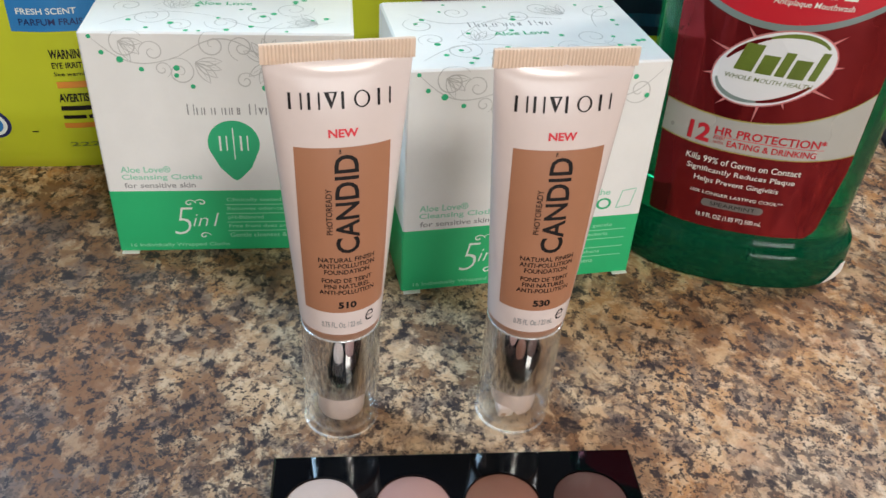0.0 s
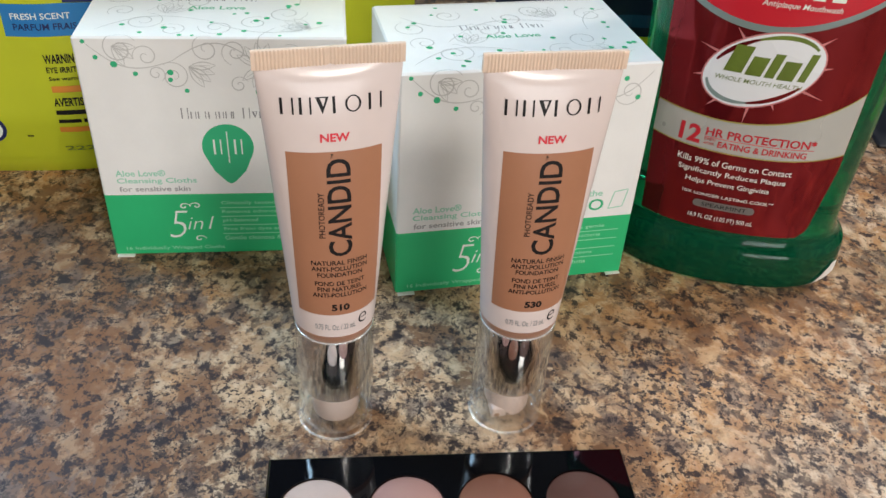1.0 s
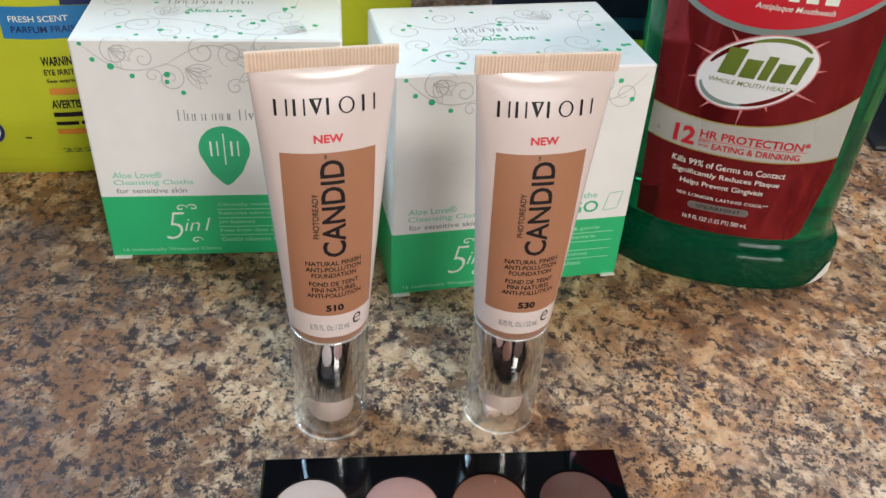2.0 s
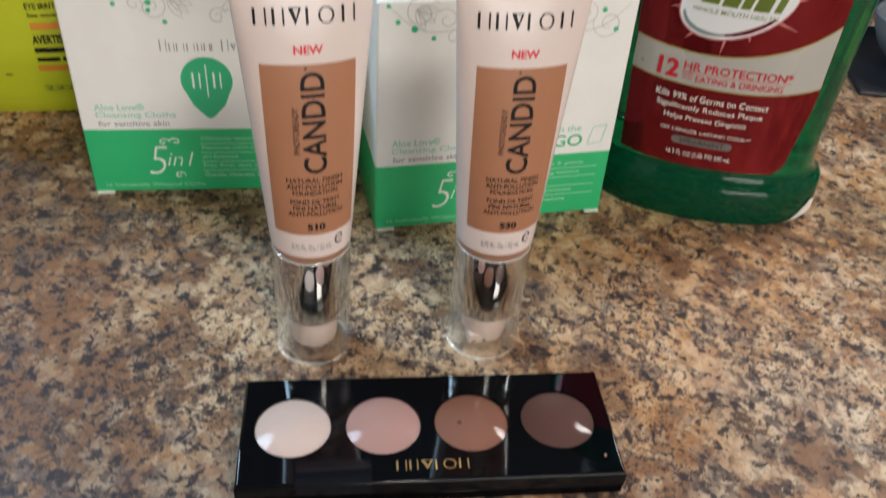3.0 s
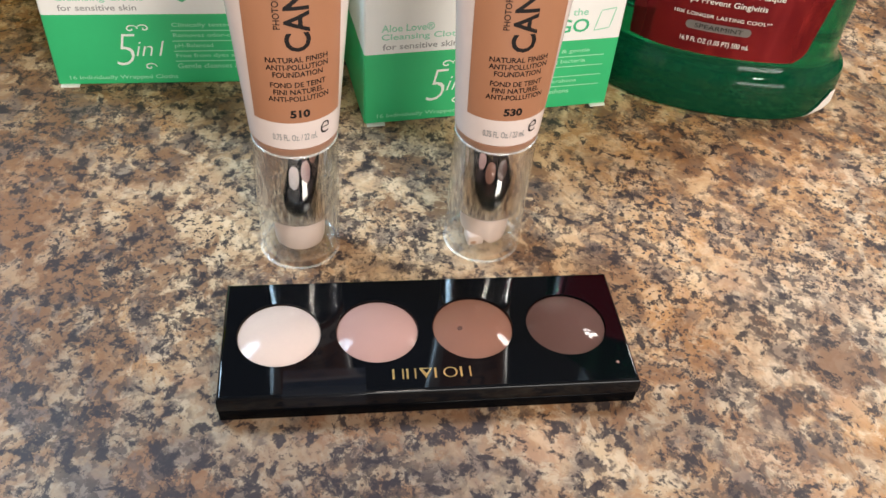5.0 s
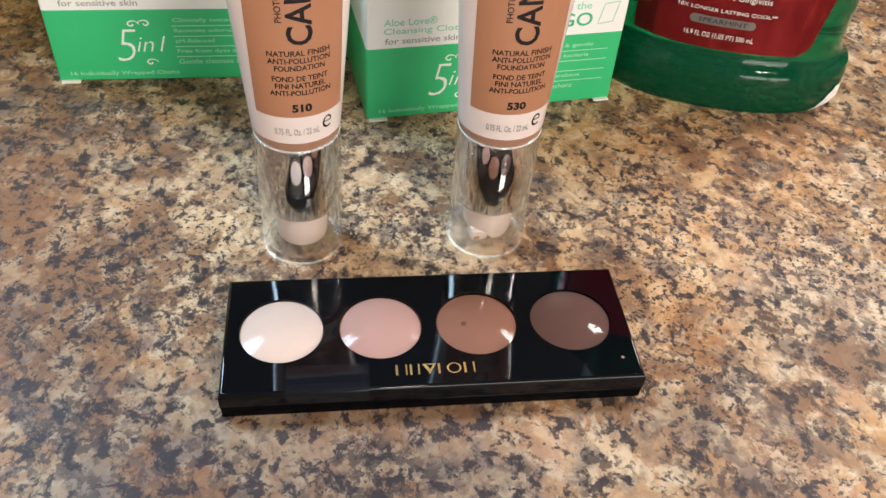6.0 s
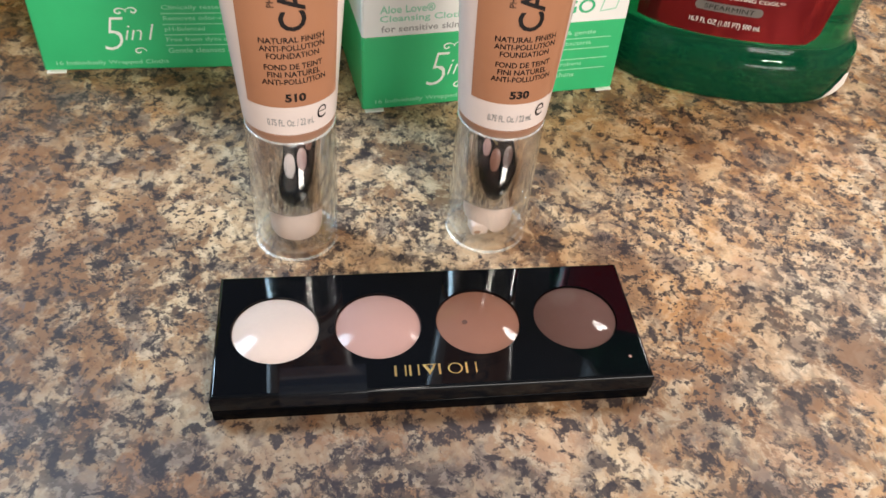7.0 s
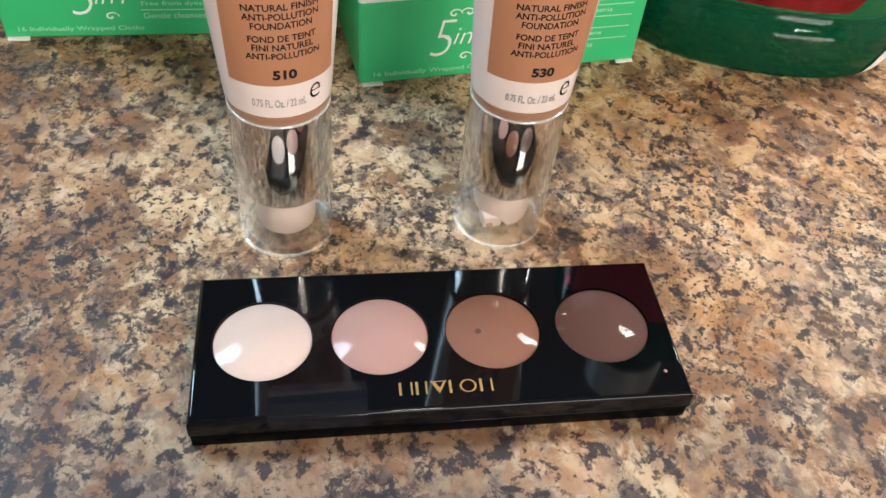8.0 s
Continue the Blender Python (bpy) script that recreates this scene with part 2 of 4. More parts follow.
def lathe(profile, steps=48, x=0.0, y=0.0):
    """A closed turned body from (radius, height) pairs; a radius of 0 closes an end."""
    bm = bmesh.new()
    rings = []
    for r, z in profile:
        if r == 0:
            rings.append([bm.verts.new((x, y, z))])
        else:
            rings.append([bm.verts.new((x + r * math.cos(math.tau * i / steps), y + r * math.sin(math.tau * i / steps), z)) for i in range(steps)])
    for lo, hi in zip(rings, rings[1:]):
        for i in range(steps):
            j = (i + 1) % steps
            q = [lo[i % len(lo)], lo[j % len(lo)], hi[j % len(hi)], hi[i % len(hi)]]
            q = list(dict.fromkeys(q))
            if len(q) > 2:
                bm.faces.new(q)
    return bm


def loft(rings, close_ends=True):
    bm = bmesh.new()
    rows = [[bm.verts.new(p) for p in ring] for ring in rings]
    n = len(rows[0])
    for lo, hi in zip(rows, rows[1:]):
        for i in range(n):
            bm.faces.new((lo[i], lo[(i + 1) % n], hi[(i + 1) % n], hi[i]))
    if close_ends:
        bm.faces.new(rows[0])
        bm.faces.new(rows[-1])
    return bm


def sheet(edges, bend, nu, lift):
    """A print between left and right borders: edges is a list of (v, u_left, u_right), bend puts (u, v, lift) in place."""
    bm = bmesh.new()
    rows = [[bm.verts.new(bend(a + (b - a) * i / nu, v, lift)) for i in range(nu + 1)] for v, a, b in edges]
    for lo, hi in zip(rows, rows[1:]):
        for i in range(nu):
            bm.faces.new((lo[i], lo[i + 1], hi[i + 1], hi[i]))
    return bm


def rows_between(v0, v1, n, left, right):
    return [(v0 + (v1 - v0) * i / n, left(v0 + (v1 - v0) * i / n), right(v0 + (v1 - v0) * i / n)) for i in range(n + 1)]


def bent(bm, bend, lift, longest=0.0016):
    """Lays a flat drawing onto a curved surface, splitting long edges first."""
    bmesh.ops.triangulate(bm, faces=bm.faces[:])
    for _ in range(4):
        long = [e for e in bm.edges if e.calc_length() > longest]
        if not long:
            break
        bmesh.ops.subdivide_edges(bm, edges=long, cuts=1)
        bmesh.ops.triangulate(bm, faces=[f for f in bm.faces if len(f.verts) > 3])
    for v in bm.verts:
        v.co = bend(v.co.x, v.co.y, lift)
    return bm


def words(body, u0, u1, v0, v1, upright=False, shear=0.0, bold=0.012):
    """Lettering in the built-in font, filling u0..u1 by v0..v1; upright: it reads from below upwards."""
    curve = bpy.data.curves.new("lettering", "FONT")
    curve.body, curve.resolution_u, curve.shear, curve.offset = body, 3, shear, bold
    ob = new("lettering", curve)
    shape = ob.evaluated_get(bpy.context.evaluated_depsgraph_get())
    mesh = shape.to_mesh()
    bm = bmesh.new()
    bm.from_mesh(mesh)
    shape.to_mesh_clear()
    bpy.data.objects.remove(ob)
    bpy.data.curves.remove(curve)
    xs, ys = [v.co.x for v in bm.verts], [v.co.y for v in bm.verts]
    ax, bx, ay, by = min(xs), max(xs), min(ys), max(ys)
    for v in bm.verts:
        s, t = (v.co.x - ax) / (bx - ax), (v.co.y - ay) / (by - ay)
        if upright:
            s, t = 1 - t, s
        v.co = (u0 + (u1 - u0) * s, v0 + (v1 - v0) * t, 0)
    return bm


def add(bm, other):
    mesh = bpy.data.meshes.new("joined")
    other.to_mesh(mesh)
    other.free()
    bm.from_mesh(mesh)
    bpy.data.meshes.remove(mesh)
    return bm


def bars(spans, v0, v1):
    """Plain bars in place of writing."""
    bm = bmesh.new()
    for a, b in spans:
        bm.faces.new([bm.verts.new(p) for p in ((a, v0, 0), (b, v0, 0), (b, v1, 0), (a, v1, 0))])
    return bm


def disc(bm, u, v, ru, rv=None, n=20, turn=0.0):
    rv = rv or ru
    ring = []
    for i in range(n):
        a = math.tau * i / n
        x, y = ru * math.cos(a), rv * math.sin(a)
        ring.append(bm.verts.new((u + x * math.cos(turn) - y * math.sin(turn), v + x * math.sin(turn) + y * math.cos(turn), 0)))
    bm.faces.new(ring)
    return bm


def ribbon(bm, points, width):
    """A drawn line of even width, tapering at its ends."""
    pts = [Vector((p[0], p[1], 0)) for p in points]
    last = None
    for i, p in enumerate(pts):
        d = (pts[min(i + 1, len(pts) - 1)] - pts[max(i - 1, 0)])
        if d.length == 0:
            continue
        n = Vector((-d.y, d.x, 0)).normalized() * width * 0.5 * (0.45 + 0.55 * math.sin(math.pi * (i + 0.6) / (len(pts) + 0.2)))
        pair = (bm.verts.new(p + n), bm.verts.new(p - n))
        if last:
            bm.faces.new((last[0], last[1], pair[1], pair[0]))
        last = pair
    return bm


def print_on(parent, name, bm, material, bend, lift, label="", longest=0.0016):
    return part(name, bent(bm, bend, lift, longest), material, parent, label, smooth=False)


# ---- the room and the counter ----
def setting(name, bm, material, label, category):
    return tagged(part(name, bm, material, smooth=False), label, category, kind="structure")


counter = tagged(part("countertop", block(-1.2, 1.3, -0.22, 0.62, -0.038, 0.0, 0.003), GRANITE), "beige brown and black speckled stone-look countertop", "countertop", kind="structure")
WINDOWS = ((-0.84, -0.40, 0.66, 1.14), (0.54, 0.86, 0.64, 0.96))     # x0, x1, z0, z1 of the openings


def wall_with_windows(WINDOWS, y0, y1):
    """A wall with window openings through it."""
    xs = sorted({-1.5, 1.5, *[w[0] for w in WINDOWS], *[w[1] for w in WINDOWS]})
    zs = sorted({-0.9, 1.6, *[w[2] for w in WINDOWS], *[w[3] for w in WINDOWS]})
    solid = lambda i, k: 0 <= i < len(xs) - 1 and 0 <= k < len(zs) - 1 and not any(
        w[0] <= xs[i] and xs[i + 1] <= w[1] and w[2] <= zs[k] and zs[k + 1] <= w[3] for w in WINDOWS)
    bm = bmesh.new()
    seen = {}
    vert = lambda x, y, z: seen.setdefault((x, y, z), None) or seen.update({(x, y, z): bm.verts.new((x, y, z))}) or seen[(x, y, z)]
    for i in range(len(xs) - 1):
        for k in range(len(zs) - 1):
            if not solid(i, k):
                continue
            x0, x1, z0, z1 = xs[i], xs[i + 1], zs[k], zs[k + 1]
            for y in (y0, y1):
                bm.faces.new([vert(x0, y, z0), vert(x1, y, z0), vert(x1, y, z1), vert(x0, y, z1)])
            for near, p, q in ((solid(i - 1, k), (x0, z0), (x0, z1)), (solid(i + 1, k), (x1, z0), (x1, z1)), (solid(i, k - 1), (x0, z0), (x1, z0)), (solid(i, k + 1), (x0, z1), (x1, z1))):
                if not near:
                    bm.faces.new([vert(p[0], y0, p[1]), vert(q[0], y0, q[1]), vert(q[0], y1, q[1]), vert(p[0], y1, p[1])])
    return bm


setting("wall_back", wall_with_windows(WINDOWS, 0.62, 0.74), DARK_WALL, "dark plain splashback wall behind the countertop", "wall")
for number, (x0, x1, z0, z1) in enumerate(WINDOWS, 1):
    frame_set = tagged(new("window_%d" % number), "white framed window over the countertop", "window", kind="structure")
    part("window_sill", block(x0 - 0.02, x1 + 0.02, 0.60, 0.64, z0 - 0.02, z0 - 0.001, 0.003), CAP_WHITE, frame_set)
    part("window_bar", block((x0 + x1) / 2 - 0.012, (x0 + x1) / 2 + 0.012, 0.622, 0.640, z0 + 0.001, z1 - 0.001, 0.002), CAP_WHITE, frame_set)
    part("window_bar", block(x0 + 0.001, x1 - 0.001, 0.6225, 0.6395, z1 * 0.5 + z0 * 0.5 - 0.010, z1 * 0.5 + z0 * 0.5 + 0.010, 0.002), CAP_WHITE, frame_set)
setting("wall_front", wall_with_windows(((0.13, 1.27, -0.12, 0.72),), -1.9, -1.8), WALL, "plain cream painted kitchen wall", "wall")
setting("wall_left", block(-1.6, -1.5, -1.9, 0.72, -0.9, 1.6), WALL, "plain cream painted kitchen wall", "wall")
setting("wall_right", block(1.5, 1.6, -1.9, 0.72, -0.9, 1.6), WALL, "plain cream painted kitchen wall", "wall")
setting("ceiling", block(-1.6, 1.6, -1.9, 0.72, 1.6, 1.7), CEILING, "plain white painted ceiling", "ceiling")
setting("floor", block(-1.6, 1.6, -1.9, 0.72, -1.0, -0.9), FLOOR, "plain brown kitchen floor", "floor")


# ---- foundation tubes ----
R, FLAT, Z_BODY, Z_CRIMP, Z_TOP = 0.0107, 0.0170, 0.0385, 0.1138, 0.1176


def tube_axes(z):
    """Half width and half depth of the squeezed tube at a height; its girth stays the same."""
    s = min(1.0, max(0.0, (z - Z_BODY) / (Z_CRIMP - Z_BODY)))
    a = R + (FLAT - 0.0003 - R) * s
    b = R * math.sqrt(max(0.0, 1 - s ** 1.25)) + 0.0005 * s
    return a, b


def tube_table(z):
    a, b = tube_axes(z)
    t = np.linspace(-math.pi / 2, math.pi / 2, 241)
    x, y = a * np.sin(t), -b * np.cos(t)
    arc = np.concatenate([[0], np.cumsum(np.hypot(np.diff(x), np.diff(y)))])
    return arc - arc[120], x, y


TUBE_LEVELS = np.linspace(Z_BODY, Z_CRIMP, 90)
TUBE_TABLES = [tube_table(z) for z in TUBE_LEVELS]


def on_tube(u, z, lift):
    k = (z - Z_BODY) / (Z_CRIMP - Z_BODY) * 89
    i = int(min(88, max(0, k)))
    f = min(1.0, max(0.0, k - i))
    p = []
    for arc, x, y in TUBE_TABLES[i:i + 2]:
        p.append((np.interp(u, arc, x), np.interp(u, arc, y)))
    x, y = p[0][0] * (1 - f) + p[1][0] * f, p[0][1] * (1 - f) + p[1][1] * f
    a, b = tube_axes(z)
    n = Vector((x / a ** 2, y / b ** 2, 0)).normalized()
    return Vector((x, y, z)) + n * lift


def plain_shape(kind, u0, u1, v0, v1, stem):
    """A plain mark in place of a brand's letter: a pair of bars, a post, a wedge or a ring."""
    slim = 0.42 * stem
    if kind == "post":
        return bars([(u0, u0 + stem)], v0, v1)
    if kind == "pair":
        return bars([(u0, u0 + stem), (u1 - slim * 1.6, u1)], v0, v1)
    bm = bmesh.new()
    if kind == "wedge":
        mid = (u0 + u1) / 2
        outer = [(u0, v1), (mid, v0), (u1, v1)]
        inner = [(u0 + 1.7 * stem, v1 - slim), (mid + 0.35 * stem, v0 + 2.6 * stem), (u1 - 1.1 * stem, v1 - slim)]
    else:
        turns = [math.tau * i / 28 for i in range(28)]
        cu, cv, ru, rv = (u0 + u1) / 2, (v0 + v1) / 2, (u1 - u0) / 2, (v1 - v0) / 2
        outer = [(cu + ru * math.cos(a), cv + rv * math.sin(a)) for a in turns]
        inner = [(cu + (ru - stem * 0.8) * math.cos(a), cv + (rv - slim) * math.sin(a)) for a in turns]
    a, b = [[bm.verts.new((u, v, 0)) for u, v in loop] for loop in (outer, inner)]
    for i in range(len(a)):
        j = (i + 1) % len(a)
        bm.faces.new((a[i], a[j], b[j], b[i]))
    return bm


BRAND = ("pair", "pair", "wedge", "post", "ring", "pair")


def foundation_tube(m, shade, label, tip_cut):
    tube = thing("foundation_tube", m, label, "cosmetic tube", "foundation tubes")
    # clear cap: closed foot, thin wall, open at the top where the tube sits
    cap = part("cap", lathe([(0, 0.0001), (0.0098, 0.0001), (0.0105, 0.0005), (0.0108, 0.0014), (0.0107, 0.0378), (0.0105, 0.0385), (0.0102, 0.0382),
                             (0.0101, 0.0030), (0.0096, 0.0020), (0, 0.0018)], 64), CLEAR, tube, "clear acrylic cap that the tube stands on")
    cap.visible_shadow = False
    for name, major, minor, z in (("cap_foot_rim", 0.0104, 0.00045, 0.00048), ("cap_mouth_rim", 0.01045, 0.00026, 0.0385)):
        ring = [(major + minor * math.cos(a), z + minor * math.sin(a)) for a in np.linspace(0, math.tau, 9)]
        part(name, lathe(ring, 64), CLEAR_RIM, cap, "bright clear rim of the cap").visible_shadow = False
    part("collar", lathe([(0, 0.0156), (0.0066, 0.0156), (0.0067, 0.0150), (0.0090, 0.0149), (0.0096, 0.0152), (0.0098, 0.0160), (0.0095, 0.0372), (0.0094, 0.0380), (0.0090, 0.0384), (0, 0.0384)], 64),
         CHROME, tube, "polished chrome pump collar")
    bm = lathe([(0, 0.0034), (0.0058, 0.0034), (0.0064, 0.0038), (0.0067, 0.0048), (0.0069, 0.0153), (0, 0.0153)], 44)
    if tip_cut:
        for v in bm.verts:
            if v.co.z < 0.0080 and v.co.x < 0.0008:
                v.co.z += 0.0026 * min(1.0, (0.0008 - v.co.x) / 0.003)
                v.co.y -= 0.0004
    nozzle = part("nozzle", bm, NOZZLE, tube, "pale pink plastic pump nozzle")
    if tip_cut:
        spout = block(-0.0058, -0.0012, -0.0066, -0.0015, 0.0036, 0.0072, 0.0007)
        part("spout", spout, NOZZLE, nozzle, "pale pink spout with a smear of foundation")
        smear = lathe([(0, -0.0002), (0.0006, 0.0), (0.0004, 0.0003), (0, 0.0004)], 12)
        for v in smear.verts:
            v.co = Vector((v.co.x * 1.6 - 0.0042, -0.0066 - v.co.z, v.co.y + 0.0048))
        part("foundation_smear", smear, SKIN_BAND, nozzle)
    # squeezed body
    rings = []
    for i in range(41):
        z = 0.0412 + (Z_CRIMP - 0.0412) * i / 40
        a, b = tube_axes(z)
        rings.append([(a * math.cos(t), b * math.sin(t), z) for t in np.linspace(0, math.tau, 72, endpoint=False)])
    skin = part("tube_body", loft(rings), TUBE_WHITE, tube)
    a, b = tube_axes(0.0412)
    part("fluid_band", lathe([(0, 0.0384), (0.0100, 0.0384), (0.0105, 0.0390), (a - 0.00005, 0.0411), (0, 0.0411)], 64), SKIN_BAND, tube, "tan ring where the foundation shows")
    # crimped, ribbed end
    bm = bmesh.new()
    n = 84
    for side in (-1, 1):
        rows = []
        for z, d in ((Z_CRIMP - 0.0006, 0.0006), (Z_CRIMP + 0.0003, 0.0007), (Z_TOP - 0.0004, 0.0006), (Z_TOP, 0.0004)):
            row = []
            for i in range(n + 1):
                x = -FLAT + 2 * FLAT * i / n
                rib = 0.00022 * (i % 2) if abs(x) < FLAT - 0.0006 else 0.0
                notch = -0.0002 if abs(x) < 0.0006 else 0.0
                row.append(bm.verts.new((x, side * (d + rib + notch), z)))
            rows.append(row)
        for lo, hi in zip(rows, rows[1:]):
            for i in range(n):
                bm.faces.new((lo[i], lo[i + 1], hi[i + 1], hi[i]))
        if side == -1:
            front = rows
    for k in range(3):
        for i in (0, n):
            bm.faces.new((front[k][i], front[k + 1][i], rows[k + 1][i], rows[k][i]))
    for i in range(n):
        bm.faces.new((front[3][i], front[3][i + 1], rows[3][i + 1], rows[3][i]))
    part("crimp", bm, CRIMP, tube, "peach crimped end with fine ribs", smooth=False)
    # prints
    half = 0.0114
    part("shade_panel", sheet([(0.0486 + (0.0948 - 0.0486) * i / 40, -half, half) for i in range(41)], on_tube, 36, 0.00006), SKIN_DARK, skin, "tan printed shade panel")
    ink = 0.00013
    spans = [(-0.0118, -0.0088), (-0.0076, -0.0049), (-0.0040, -0.0010), (-0.0002, 0.0018), (0.0026, 0.0063), (0.0080, 0.0112)]
    for kind, (p, q) in zip(BRAND, spans):
        print_on(skin, "brand_shape", plain_shape(kind, p, q, 0.1038, 0.1076, 0.00062), BLACK_INK, on_tube, ink, "black plain shape of the brand mark")
    print_on(skin, "lettering", words("NEW", -0.0034, 0.0034, 0.0972, 0.0992, bold=0.03), RED_INK, on_tube, ink, "red word NEW")
    print_on(skin, "lettering", words("CANDID", -0.0024, 0.0034, 0.0668, 0.0930, True, bold=0.018), BLACK_INK, on_tube, ink)
    print_on(skin, "lettering", words("PHOTOREADY", -0.0046, -0.0031, 0.0722, 0.0846, True), BLACK_INK, on_tube, ink)
    print_on(skin, "lettering", words("TM", -0.0012, -0.0006, 0.0932, 0.0943, True), BLACK_INK, on_tube, ink)
    for body, w, z in (("NATURAL FINISH", 0.0071, 0.0642), ("ANTI-POLLUTION", 0.0071, 0.0624), ("FOUNDATION", 0.0057, 0.0606),
                       ("FOND DE TEINT", 0.0064, 0.0580), ("FINI NATUREL", 0.0058, 0.0562), ("ANTI-POLLUTION", 0.0071, 0.0544)):
        print_on(skin, "lettering", words(body, 0.0002 - w, 0.0002 + w, z, z + 0.00135, bold=0.02), BLACK_INK, on_tube, ink)
    print_on(skin, "lettering", words(shade, -0.0022, 0.0024, 0.0500, 0.0521, bold=0.045), BLACK_INK, on_tube, ink)
    print_on(skin, "lettering", words("0.75 FL. Oz. / 22 mL", -0.0066, 0.0040, 0.0437, 0.0455), GREY_INK, on_tube, ink)
    print_on(skin, "estimated_sign", words("e", 0.0049, 0.0074, 0.0442, 0.0475, shear=0.15, bold=-0.012), BLACK_INK, on_tube, ink)
    return tube


foundation_tube(pose(0.0138, 0.1947, 0, 1.3, 0.4, 13) @ Matrix.Scale(1.014, 4), "510", "white and tan foundation tube standing on its clear cap", False)
foundation_tube(pose(0.0652, 0.1972, 0, 1.3, 0.4, 8) @ Matrix.Scale(1.008, 4), "530", "white and tan foundation tube with a notched nozzle in its cap", True)


# ---- eyeshadow palette ----
def eyeshadow_palette(m):
    box = thing("eyeshadow_palette", m, "black glossy eyeshadow palette with four round creamy pans, lying closed", "makeup palette")
    part("base", block(-0.0494, 0.0494, -0.0180, 0.0180, 0.0, 0.0036, 0.0004), BLACK_BASE, box)
    # lid with four round openings: an outer block wall, and a top plate between the rims
    xs, r, top = [-0.0359, -0.0122, 0.0114, 0.0350], 0.0101, 0.0082
    cy, steps = 0.0007, 40
    bm = bmesh.new()
    x0, x1, y0, y1 = -0.0487, 0.0487, -0.0173, 0.0173
    cuts = [x0] + [(p + q) / 2 for p, q in zip(xs, xs[1:])] + [x1]
    for k, cx in enumerate(xs):
        l, rr = cuts[k], cuts[k + 1]
        hole, rim, low = [], [], []
        for i in range(steps):
            a = math.tau * (i + 0.5) / steps
            c, s = math.cos(a), math.sin(a)
            hole.append(bm.verts.new((cx + r * c, cy + r * s, top)))
            low.append(bm.verts.new((cx + (r - 0.0002) * c, cy + (r - 0.0002) * s, top - 0.0022)))
            reach = min((rr - cx) / c if c > 0 else (l - cx) / c, (y1 - cy) / s if s > 0 else (y0 - cy) / s)
            rim.append(bm.verts.new((cx + reach * c, cy + reach * s, top)))
        for i in range(steps):
            j = (i + 1) % steps
            bm.faces.new((hole[i], hole[j], rim[j], rim[i]))
            bm.faces.new((low[i], low[j], hole[j], hole[i]))
            a, b = rim[i].co, rim[j].co
            if abs(a.x - b.x) > 1e-7 and abs(a.y - b.y) > 1e-7:
                corner = bm.verts.new((rr if a.x + b.x > 2 * cx else l, y1 if a.y + b.y > 2 * cy else y0, top))
                bm.faces.new((rim[i], rim[j], corner))
    bmesh.ops.remove_doubles(bm, verts=bm.verts[:], dist=0.0001)
    lid = part("lid", bm, BLACK_GLOSS, box, "black mirror-gloss lid")
    side = bmesh.new()
    loops = []
    for z, d in ((0.0038, 0.0), (0.0073, 0.0), (0.0078, 0.0002), (0.0081, 0.0005), (top, 0.0008)):
        loops.append([side.verts.new(p) for p in ((x0 - 0.0008 + d, y0 - 0.0008 + d, z), (x1 + 0.0008 - d, y0 - 0.0008 + d, z), (x1 + 0.0008 - d, y1 + 0.0008 - d, z), (x0 - 0.0008 + d, y1 + 0.0008 - d, z))])
    for lo, hi in zip(loops, loops[1:]):
        for i in range(4):
            side.faces.new((lo[i], lo[(i + 1) % 4], hi[(i + 1) % 4], hi[i]))
    side.faces.new(loops[0])
    part("lid_rim", side, BLACK_GLOSS, lid)
    # clear seal wrapped over the front edge, and a small scuff
    tape = bmesh.new()
    fold = [(-0.0106, top + 0.00005), (-0.0173, top + 0.00005), (-0.0178, 0.0080), (-0.0182, 0.0074), (-0.0182, 0.0040)]
    rows = [[tape.verts.new((u, v, z)) for u in (-0.0346, -0.0156)] for v, z in fold]
    for lo, hi in zip(rows, rows[1:]):
        tape.faces.new((lo[0], lo[1], hi[1], hi[0]))
    part("seal_tape", tape, TAPE, lid, "clear tape seal folded over the front edge")
    part("scuff_mark", lathe([(0, top), (0.0004, top), (0.0003, top + 0.0001), (0, top + 0.0001)], 14, 0.0452, -0.0122), PANS[1], lid)
    part("latch", block(-0.0115, 0.0115, -0.0182, -0.0172, 0.0006, 0.0037, 0.0003), BLACK_BASE, box, "black thumb latch")
    pans = []
    for cx, mat, tone in zip(xs, PANS, ("ivory", "dusty rose", "copper brown", "mauve brown")):
        dome = [(r - 0.0001, top - 0.0016), (r - 0.0002, top - 0.0006)]
        for i in range(1, 12):
            a = i / 12
            dome.append(((r - 0.0003) * (1 - a), top - 0.0006 + 0.0019 * (1 - (1 - a) ** 2)))
        dome.append((0, top + 0.0013))
        pan = part("pan", lathe(dome, 48, cx, cy), mat, box, "domed " + tone + " eyeshadow pan")
        pans.append(pan)
    dent = lathe([(0, 0.0), (0.0007, 0.0), (0.0006, 0.0002), (0, 0.00025)], 16, xs[2] - 0.0034, cy - 0.0012)
    for v in dent.verts:
        v.co.z += top + 0.00095
    part("dark_spot", dent, PANS[3], pans[2])
    flat = lambda u, v, lift: Vector((u, v, top + lift))
    for kind, p, q in zip(BRAND, (-0.0094, -0.0061, -0.0031, 0.0005, 0.0026, 0.0066), (-0.0067, -0.0038, 0.0001, 0.0022, 0.0060, 0.0092)):
        print_on(lid, "brand_shape", plain_shape(kind, p, q, -0.0146, -0.0116, 0.00052), GOLD_INK, flat, 0.00006, "gold plain shape of the brand mark", 1)
    return box


eyeshadow_palette(pose(0.0471, 0.1544, 0, 0, 0, 2.3))


# ---- cartons of cleansing cloths ----
CW, CD, CH, BAND = 0.0858, 0.0560, 0.0850, 0.0262


